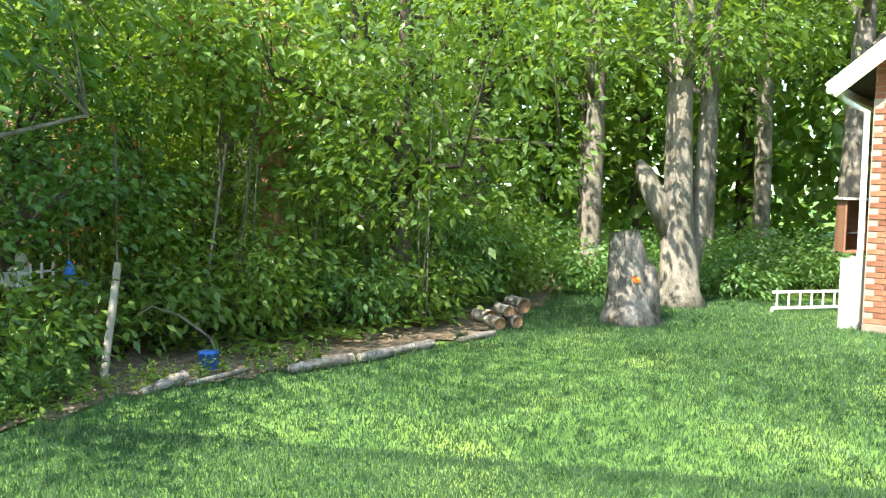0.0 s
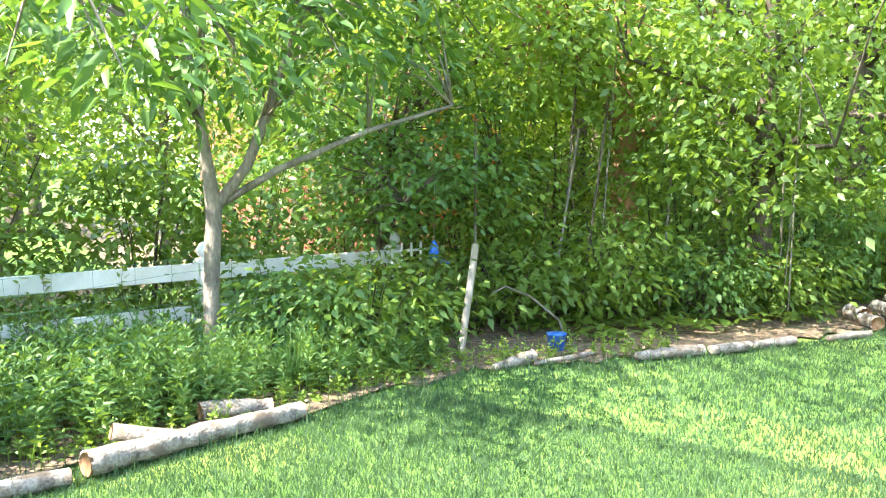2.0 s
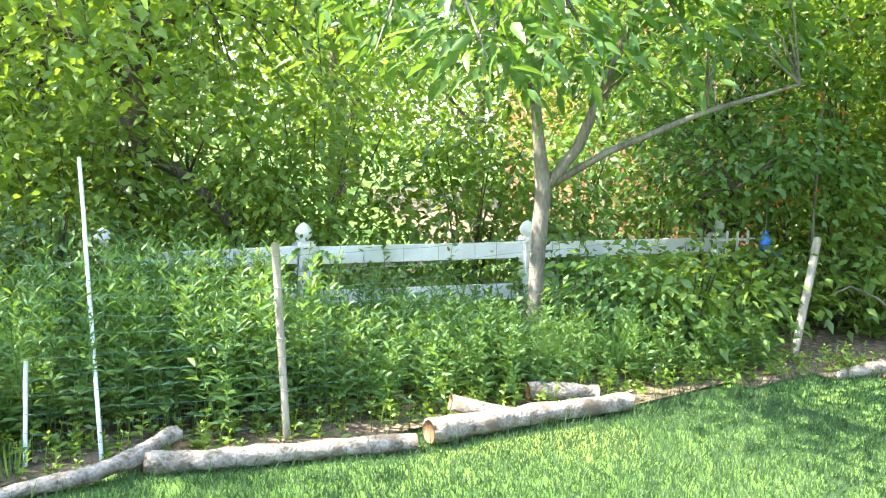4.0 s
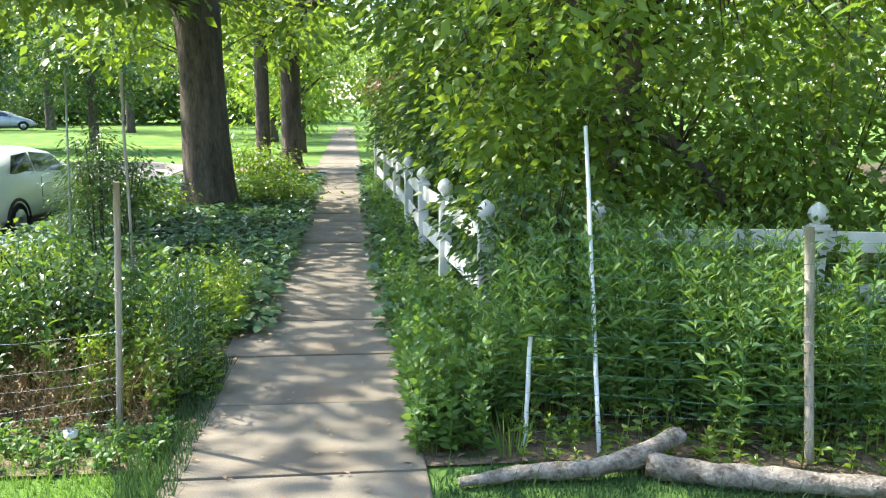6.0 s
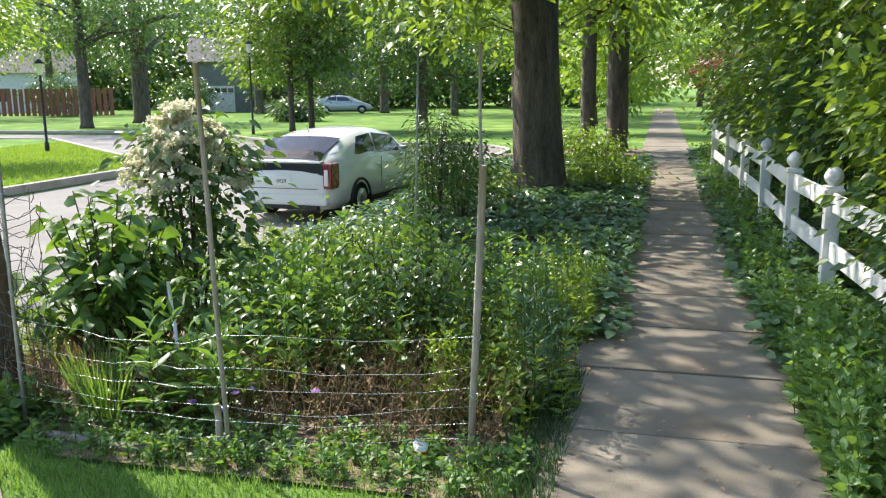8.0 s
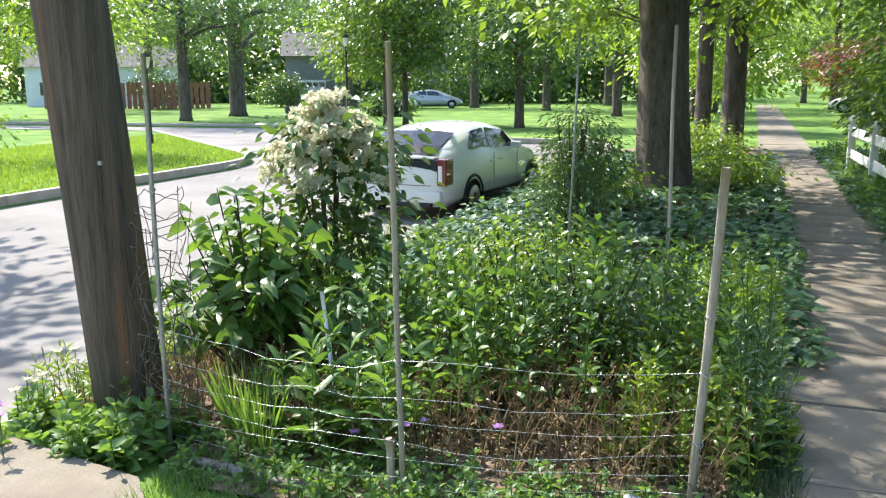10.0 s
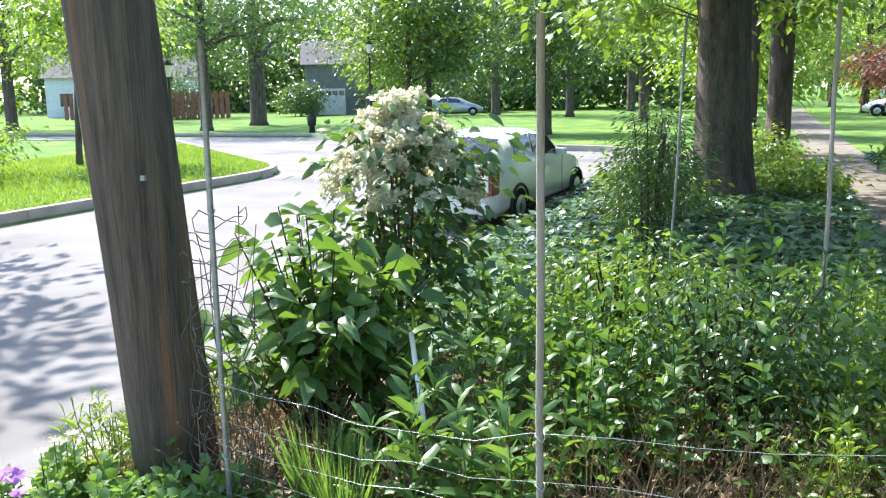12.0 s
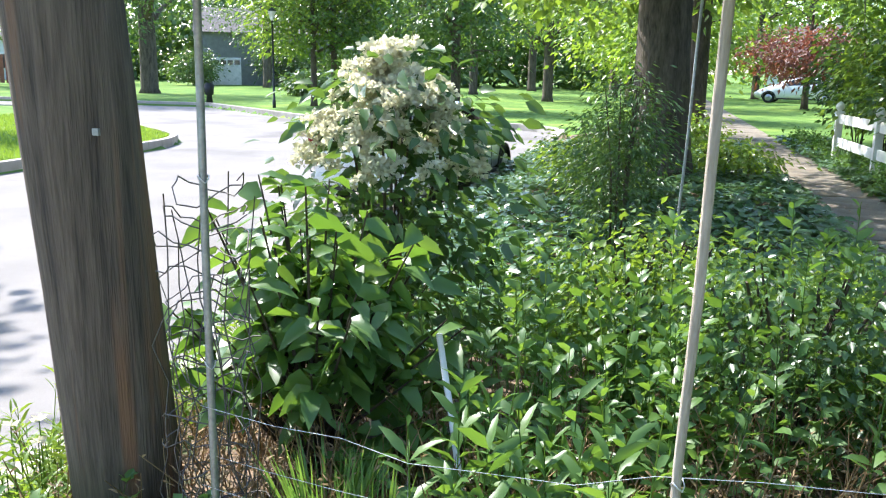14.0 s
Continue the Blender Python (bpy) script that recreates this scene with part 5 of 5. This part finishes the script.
# ---- street trees ----
tree("large old street tree with thick furrowed trunk by the sidewalk", (-2.25, 13.9, 0),
     [((0, 0, -.15), .66), ((0, 0, .12), .50), ((.02, 0, .5), .41), ((0, 0, 1.2), .37), ((-.03, 0, 2.4), .36), ((-.08, .05, 3.4), .38), ((-.1, 0, 5), .33), ((0, 0, 8), .2), ((0, 0, 12), .05)],
     [[((-.1, 0, 3.2), .2), ((-1.2, -.9, 4.0), .14), ((-3.0, -2.2, 4.3), .06)], [((0, 0, 3.6), .2), ((1.0, -1.2, 4.6), .13), ((2.0, -3.4, 5.0), .05)], [((0, 0, 4), .2), ((-1.4, 1.2, 5), .14), ((-3.6, 2.2, 5.4), .05)], [((0, 0, 5), .2), ((1.5, 1.2, 6.5), .12), ((3, 2, 7), .05)]],
     # The two sets above 8 m are unseen, placed to dapple the walk
     [((-1.9, -2.3, 8.2), (3.4, 5.4, 3.0), 116, 70, .38), ((-3.3, -5.6, 8.6), (1.7, 2.2, 1.2), 25, 76, .36), ((-2.0, -2.0, 3.7), (2.8, 2.2, .75), 75, 40, .35), ((1.0, -2.2, 4.6), (2.4, 2.4, .9), 60, 36, .4), ((-.6, 1.6, 3.2), (2.6, 1.5, .9), 50, 36, .35)],
     M_BARK, L_TREE, .19, .62, group="trees along the street", twigs=60)
for k, (x, y, h, r, leaf, lab) in enumerate([(-2.1, 21.8, 11, .17, L_TREE, "dark street tree trunk beside the sidewalk"), (-1.45, 22.9, 12, .25, L_TREE, "dark street tree trunk beside the sidewalk")]):
    simple_tree((x, y, 0), h, r, (6.5, 3.6, 3.6), lab, leaf, .22, 200, 36)
simple_tree((-1.6, 31.0, 0), 6, .13, (3.0, 2.0, 1.9), "small bright yellow-green tree by the sunny sidewalk", L_TREE_WARM, .2, 130, 34, limbs=9)
simple_tree((4.0, 42, 0), 4.2, .13, (2.3, 2.7, 1.0), "dark red-leaved ornamental maple on a sunny lawn", L_RED, .2, 150, 34, limbs=8)
for k, (x, y, h, cr, cz, cu) in enumerate([(2.6, 11.0, 7, 2.2, 3.4, 2.4), (3.0, 14.5, 8, 2.5, 3.8, 2.8), (2.7, 18.5, 8, 2.4, 3.6, 2.7), (3.6, 23, 9, 2.6, 4.4, 3.2)]):
    simple_tree((x, y, 0), h, .12, (cz, cr, cu), "leafy tree leaning over the white fence", (L_TREE, L_TREE_DARK, L_TREE)[k % 3], .15, 190, 40, group="trees behind the fence", spread=.34)


# ---- street scene beyond the bed ----
def car(label, at, turn, paint, length=4.46, width=1.745, height=1.49, plate=None):
    ob = thing("car", label, "car", at=at, turn=turn)
    ob.scale = (1, 1, .92)
    hw = width / 2
    # stations from the tail: y, half width, underside, waist, roof, roof half width
    st = [(0.0, .66, .42, .80, .86, .55), (.07, .78, .24, .92, 1.02, .60), (.30, .85, .22, .98, 1.16, .62), (.85, hw, .22, .97, 1.36, .60), (1.5, hw, .22, .95, 1.47, .58), (2.1, hw, .22, .93, 1.49, .57),
          (2.75, hw, .22, .92, 1.38, .57), (3.35, .86, .22, .93, 1.08, .60), (3.7, .85, .22, .88, .94, .62), (4.1, .80, .24, .74, .80, .58), (4.38, .66, .30, .60, .64, .48), (4.46, .5, .38, .52, .55, .36)]
    ring = []
    bm = bmesh.new()
    for y, w, z0, zw, zr, rw in st:
        pts = [(-w * .85, z0), (-w, z0 + .14), (-w * 1.0, (z0 + zw) / 2), (-w * .97, zw), (-(w + rw) / 2 * .97, (zw + zr) / 2), (-rw, zr - .035), (-rw * .6, zr), (0, zr + .012)]
        pts += [(-x, z) for x, z in pts[-2::-1]]
        ring.append([bm.verts.new((x, y, z)) for x, z in pts])
    for a, b in zip(ring, ring[1:]):
        for i in range(len(a) - 1):
            bm.faces.new((a[i], a[i + 1], b[i + 1], b[i]))
        bm.faces.new((a[-1], a[0], b[0], b[-1]))
    bm.faces.new(ring[0][::-1]), bm.faces.new(ring[-1])
    bmesh.ops.recalc_face_normals(bm, faces=bm.faces[:])
    for f in bm.faces:
        f.smooth = True
    body = part("body", bm, paint, ob)

    def sheet(name, pts, mat, lab=""):
        b2 = bmesh.new()
        n = len(pts)
        lo = [b2.verts.new(p) for p in pts]
        c = Vector((0, 2.2, .8))
        hi = [b2.verts.new(Vector(p) + (Vector(p) - c).normalized() * .012) for p in pts]
        b2.faces.new(hi), b2.faces.new(lo[::-1])
        for i in range(n):
            b2.faces.new((lo[i], lo[(i + 1) % n], hi[(i + 1) % n], hi[i]))
        bmesh.ops.recalc_face_normals(b2, faces=b2.faces[:])
        return part(name, b2, mat, ob, lab)
    bm = bmesh.new()
    rows = [[bm.verts.new((x, y, z - .02 * abs(x / .5) ** 3 + .022)) for x in (-.60, -.34, 0, .34, .60)] for y, z in ((.11, 1.045), (.30, 1.17), (.58, 1.275), (.84, 1.37))]
    for a, b in zip(rows, rows[1:]):
        for i in range(4):
            bm.faces.new((a[i], a[i + 1], b[i + 1], b[i]))
    bmesh.ops.solidify(bm, geom=bm.faces[:], thickness=.01)
    part("rear_window", bm, M_GLASS, ob, "sloping dark rear glass")
    part("lower_rear_window", box(-.69, .004, .80, .69, .14, .99, .02), M_GLASS, ob, "upright dark glass band under the spoiler")
    part("spoiler", box(-.66, .0, .995, .66, .15, 1.03, .014), paint, ob)
    part("hatch_seam", box(-.60, -.004, .575, .60, .03, .585), M_BLACK, ob)
    for s in (-1, 1):
        sheet("side_window", [(s * .775, .95, 1.04), (s * .785, 1.75, 1.02), (s * .665, 1.75, 1.39), (s * .66, 1.25, 1.36)], M_GLASS)
        sheet("side_window", [(s * .785, 1.82, 1.02), (s * .79, 2.95, 1.0), (s * .70, 2.55, 1.31), (s * .665, 1.82, 1.395)], M_GLASS)
        lamp = part("tail_lamp", box(min(s * .69, s * .835), .0, .58, max(s * .69, s * .835), .30, 1.0, .035), M_TAIL, ob, "tall red tail lamp")
        part("lamp_lens", box(min(s * .715, s * .785), -.008, .63, max(s * .715, s * .785), .05, .90, .02), M_PLATE, lamp, "clear white lens")
        part("door_seam", box(min(s * .868, s * .8755), 1.78, .42, max(s * .868, s * .8755), 1.788, .98), M_BLACK, ob)
        part("door_seam", box(min(s * .868, s * .8755), 2.86, .36, max(s * .868, s * .8755), 2.868, .96), M_BLACK, ob)
        for y in (1.62, 2.02):
            part("door_handle", box(min(s * .862, s * .892), y, .83, max(s * .862, s * .892), y + .16, .86, .01), paint, ob)
        part("sill", box(min(s * .80, s * .872), 1.32, .225, max(s * .80, s * .872), 3.28, .29, .01), M_BLACK, ob)
        part("mirror", box(s * .88 - .09, 2.72, .98, s * .88 + .09, 2.82, 1.10, .03), paint, ob)
        for y in (.95, 3.65):
            w = attach("wheel", tubes("wheel", [([(s * .70, y, .315), (s * .72, y, .315), (s * .86, y, .315), (s * .885, y, .315)], [.27, .315, .315, .27])], M_TYRE, 22), ob)
            attach("rim", tubes("rim", [([(s * .80, y, .315), (s * .89, y, .315), (s * .892, y, .315)], [.19, .19, .06])], M_RIM, 10), w)
            attach("arch", tubes("arch", [([(s * .865 + .004 * s, y + .35 * math.cos(q), .315 + .35 * math.sin(q)) for q in np.linspace(0, math.pi, 12)], [.028] * 12)], M_BLACK, 6), w)
    part("bumper", box(-.76, -.025, .30, .76, .14, .50, .06), paint, ob)
    part("bumper_trim", box(-.6, -.025, .24, .6, .1, .31, .02), M_BLACK, ob)
    if plate:
        p = part("licence_plate", box(-.16, -.012, .63, .16, .03, .78, .004), M_PLATE, ob)
        cu = bpy.data.curves.new("plate_text", 'FONT')
        cu.body, cu.size, cu.align_x, cu.extrude = plate, .085, 'CENTER', .001
        tx = new("plate_text", cu)
        dg = bpy.context.evaluated_depsgraph_get()
        me = bpy.data.meshes.new_from_object(tx.evaluated_get(dg))
        bpy.data.objects.remove(tx)
        me.materials.clear()
        me.materials.append(M_BLACK)
        attach("plate_text", me, p).matrix_basis = pose(0, -.015, .675, 90, 0, 0)
        sheet("sticker", [(-.08, .02, .52), (.10, .02, .52), (.10, .02, .57), (-.08, .02, .57)], M_BLUE)
    attach("antenna", tubes("antenna", [([(0, .95, 1.39), (0, .85, 1.56)], [.006, .003])], M_BLACK, 5), ob)
    return ob


car("white five-door hatchback parked at the kerb", (-5.88, 12.15, -.33), -5, M_CAR, plate="0929")
car("silver car parked on a distant driveway", (-26.0, 61, LOW), -70, M_CAR_SILVER)
car("dull red car far down the street", (-2.6, 84, -.02), 75, M_CAR_RED)
car("white car parked beyond the red maple", (7.2, 50, -.02), 75, M_CAR)


def lamp_post(label, x, y, h):
    ob = thing("street_lamp", label, "street lamp", at=(x, y, LOW))
    attach("post", tubes("post", [([(0, 0, -.1), (0, 0, .3), (0, 0, .32), (0, 0, h - .45)], [.07, .07, .045, .038])], M_LAMP, 10), ob)
    l = attach("lantern", tubes("lantern", [([(0, 0, h - .45), (0, 0, h - .40), (0, 0, h - .12), (0, 0, h - .11), (0, 0, h)], [.05, .09, .14, .19, .02])], M_PLATE, 8), ob, "pale glass lantern")
    attach("cap", tubes("cap", [([(0, 0, h - .11), (0, 0, h - .10), (0, 0, h + .05)], [.18, .19, .01])], M_LAMP, 8), l)


lamp_post("black post lamp on the far lawn's edge", -17.0, 33.2, 3.8)
lamp_post("thin post lamp on the corner lawn", -18.9, 23.0, 2.8)


def far_house(label, at, turn, w, d, h, mat, garage=False, roof=2.2):
    ob = thing("house", label, "house", at=at, turn=turn)
    part("wall", box(0, 0, -.1, w, d, h), mat, ob)
    bm = bmesh.new()
    v = [bm.verts.new(p) for p in ((-.4, -.4, h), (w + .4, -.4, h), (w + .4, d + .4, h), (-.4, d + .4, h), (-.4, d / 2, h + roof), (w + .4, d / 2, h + roof))]
    for q in ((0, 1, 5, 4), (2, 3, 4, 5), (0, 4, 3), (1, 2, 5), (3, 2, 1, 0)):
        bm.faces.new([v[i] for i in q])
    part("roof", bm, M_ROOF, ob)
    if garage:
        g = part("garage_door", box(1.0, -.06, 0, 3.3, .03, 2.2, .02), M_WHITE, ob, "white panelled garage door")
        for k in range(4):
            part("pane", box(1.15 + .54 * k, -.075, 1.65, 1.58 + .54 * k, -.03, 2.0), M_WINDOW, g)
    for x in np.arange(5.2 if garage else 1.2, w - 1.2, 2.6):
        wn_ = part("window", box(x, -.03, 1.0, x + 1.1, .03, 2.2, .01), M_WINDOW, ob)
        for q in ((x - .1, .9, x, 2.3), (x + 1.1, .9, x + 1.2, 2.3), (x, 2.2, x + 1.1, 2.3), (x, .9, x + 1.1, 1.0)):
            part("frame", box(q[0], -.05, q[1], q[2], .03, q[3]), M_WHITE, wn_)
    return ob


far_house("grey-green house with a white garage door behind trees", (-38.4, 65, LOW), 28, 14, 9, 4.2, M_SIDING, True)
far_house("pale house behind a red-brown fence and trees", (-64, 62, LOW), 40, 14, 9, 3.6, M_SIDING_WHITE)
far_house("pale house beyond the end of the street", (8, 92, 0), -10, 14, 9, 4.2, M_SIDING_WHITE)
fen = thing("board_fence", "red-brown board fence across the far lawn", "fence")
for k in range(30):
    a = Vector((-52 + k * .42, 52 + k * .12, 0))
    part("board", box(a.x, a.y, -.05, a.x + .36, a.y + .04, 1.9 + .03 * (k % 2), .01), M_REDWOOD, fen)

# darker leaf materials here put the crowns' shade and backlight into the colour
street = [(-29.0, 38.4, 11, .28, L_TREE_DARK), (-30.0, 44.8, 13, .45, L_TREE_DARK), (-16.3, 35.6, 8, .12, L_TREE), (-15.7, 36.4, 8, .12, L_TREE_DARK), (-10.1, 35.2, 7, .18, L_TREE_DARK), (-8, 48, 11, .25, L_TREE), (-14, 57, 12, .25, L_TREE), (-5, 58, 12, .25, L_TREE_DARK),
          (-42, 38, 12, .3, L_TREE), (-46, 50, 13, .3, L_TREE_DARK), (-21, 63, 13, .3, L_TREE), (-31, 62, 13, .3, L_TREE_DARK), (-12, 70, 13, .3, L_TREE_DARK), (-50, 62, 14, .3, L_TREE)]
for k, (x, y, h, r, leaf) in enumerate(street):
    simple_tree((x, y, LOW), h, r, (h * .58, h * .36, h * .35), "leafy tree on the far lawn across the street" if k % 2 else "dark shady tree on the far lawn", leaf, .21, 125, 58, spread=.55)
simple_tree((-18.8, 19.0, LOW), 5.5, .08, (3.9, 1.9, 1.3), "thin sunlit tree with yellow-green leaves on the corner lawn", L_TREE_WARM, .18, 100, 36, lean=(.4, 0))
bush("dark hedge bush on the corner lawn", -19.5, 15.5, 1.6, 1.4, L_TREE_WARM, .14, 110, 30, .3, group="")
bush("dark hedge bush on the corner lawn", -17.5, 13.5, 1.3, .9, L_TREE, .14, 80, 30, .3, group="")
for x, y, r, h in ((-37.5, 62.5, 2.0, 2.6), (-31.6, 66.0, 2.2, 3.4), (-28.2, 67.5, 2.0, 3.2), (-24.5, 69.0, 2.2, 3.6), (-45, 57, 2.4, 3.0), (-21, 47, 1.3, 1.2)):
    bush("dark shrub before the far houses", x, y, r, h, L_TREE_DARK, .26, 90, 30, .4, group="shrubs before the far houses")
hyd = thing("garden_urn", "small dark garden urn on the far lawn", "urn", at=(-21.4, 36.0, LOW))
attach("body", tubes("body", [([(0, 0, -.02), (0, 0, .3), (0, 0, .35), (0, 0, .75), (0, 0, .85)], [.16, .12, .2, .24, .1])], M_BLACK, 10), hyd)
row = [(-3.4, 40, 8), (3.4, 56, 9), (-3.0, 50, 9), (7, 62, 12), (2.6, 72, 12), (-6, 76, 13), (10, 52, 11), (9, 34, 10), (7.5, 27, 9), (12, 42, 11), (-4, 95, 14), (4, 100, 14), (14, 70, 13), (-16, 88, 14), (-26, 84, 14), (-36, 84, 14), (16, 26, 12), (12, 20, 11)]
for k, (x, y, h) in enumerate(row):
    simple_tree((x, y, 0), h, .2, (h * .50, h * .36, h * .42), "leafy tree along the sunny far street", (L_TREE_WARM, L_TREE)[k % 2], .28, 95, 45, spread=.6)
# woods that close the distance all round
g = np.random.default_rng(11)


def thicket(name, label, centres, per, spread, size, leaf):
    p = np.repeat(centres, per, 0) + g.normal(0, 1, (len(centres) * per, 3)) * np.array(spread)
    p[:, 2] = np.abs(p[:, 2])
    return solo(name, leaves(name, p, g.normal(0, 1, p.shape), g.uniform(.6, 1.3, len(p)) * size, leaf, .7, .2, False), label, "woods", kind="stuff")


a, r = g.uniform(0, 6.28, 1500), g.uniform(88, 125, 1500)
thicket("far_woods", "distant green woods closing the view", np.column_stack([np.cos(a) * r - 8, np.sin(a) * r + 25, g.uniform(.3, 14, 1500)]), 30, (2.4, 2.4, 1.6), 1.2, L_TREE)
n = 900
thicket("far_woods", "sunlit depths of the wood behind the yard", np.column_stack([g.uniform(24, 38, n), g.uniform(-24, 16, n), g.uniform(.3, 11, n)]), 32, (1.0, 1.0, .7), .55, L_TREE)
n = 760
thicket("far_hedge", "dark hedge and undergrowth across the far lawn", np.column_stack([g.uniform(-85, -4, n), g.uniform(76, 88, n), g.uniform(.2, 13, n) * g.uniform(.3, 1, n)]), 32, (1.5, 1.2, 1.0), .75, L_TREE_DARK)
# unseen street trees added for shade, across the road and behind the start
for k, (x, y, h, r) in enumerate([(-9.5, -6, 11, .3), (3, -12, 11, .25), (-15.5, 8, 10, .25), (-16, -2, 11, .25), (12, -14, 12, .25)]):
    simple_tree((x if x != -9.5 else -13.5, y, 0), h, r, (h * .62, h * .36, h * .3), "tall added shade tree beside the street, out of view", L_TREE, .34, 150, 30, spread=.55)


# ---- bricks of the gable wall near its corner ----
part("mortar", box(-.006, -1.52, .10, .014, -.001, 3.0), M_MORTAR, house, "pale mortar bed")
M_BRICK_EACH = M_BRICK.copy()
M_BRICK_EACH.name = "single_red_brick"
nt = M_BRICK_EACH.node_tree
oi, hs = nt.nodes.new("ShaderNodeObjectInfo"), nt.nodes.new("ShaderNodeHueSaturation")
mr = nt.nodes.new("ShaderNodeMapRange")
mr.inputs[3].default_value, mr.inputs[4].default_value = .6, 1.35
src = nt.nodes["Principled BSDF"].inputs["Base Color"].links[0].from_socket
nt.links.new(oi.outputs["Random"], mr.inputs[0]), nt.links.new(mr.outputs[0], hs.inputs["Value"])
nt.links.new(src, hs.inputs["Color"]), nt.links.new(hs.outputs[0], nt.nodes["Principled BSDF"].inputs["Base Color"])
bm = box(-.014, -.10, -.0315, .006, .10, .0315, .004)
brick_mesh = bpy.data.meshes.new("brick")
bm.to_mesh(brick_mesh)
bm.free()
brick_mesh.materials.append(M_BRICK_EACH)
for row_k in range(38):
    for col in range(7):
        b = attach("brick", brick_mesh, house)
        b.location = (-.006 + rng.uniform(-.002, .002), -.115 - .21 * col - (.105 if row_k % 2 else 0), .14 + .075 * row_k)
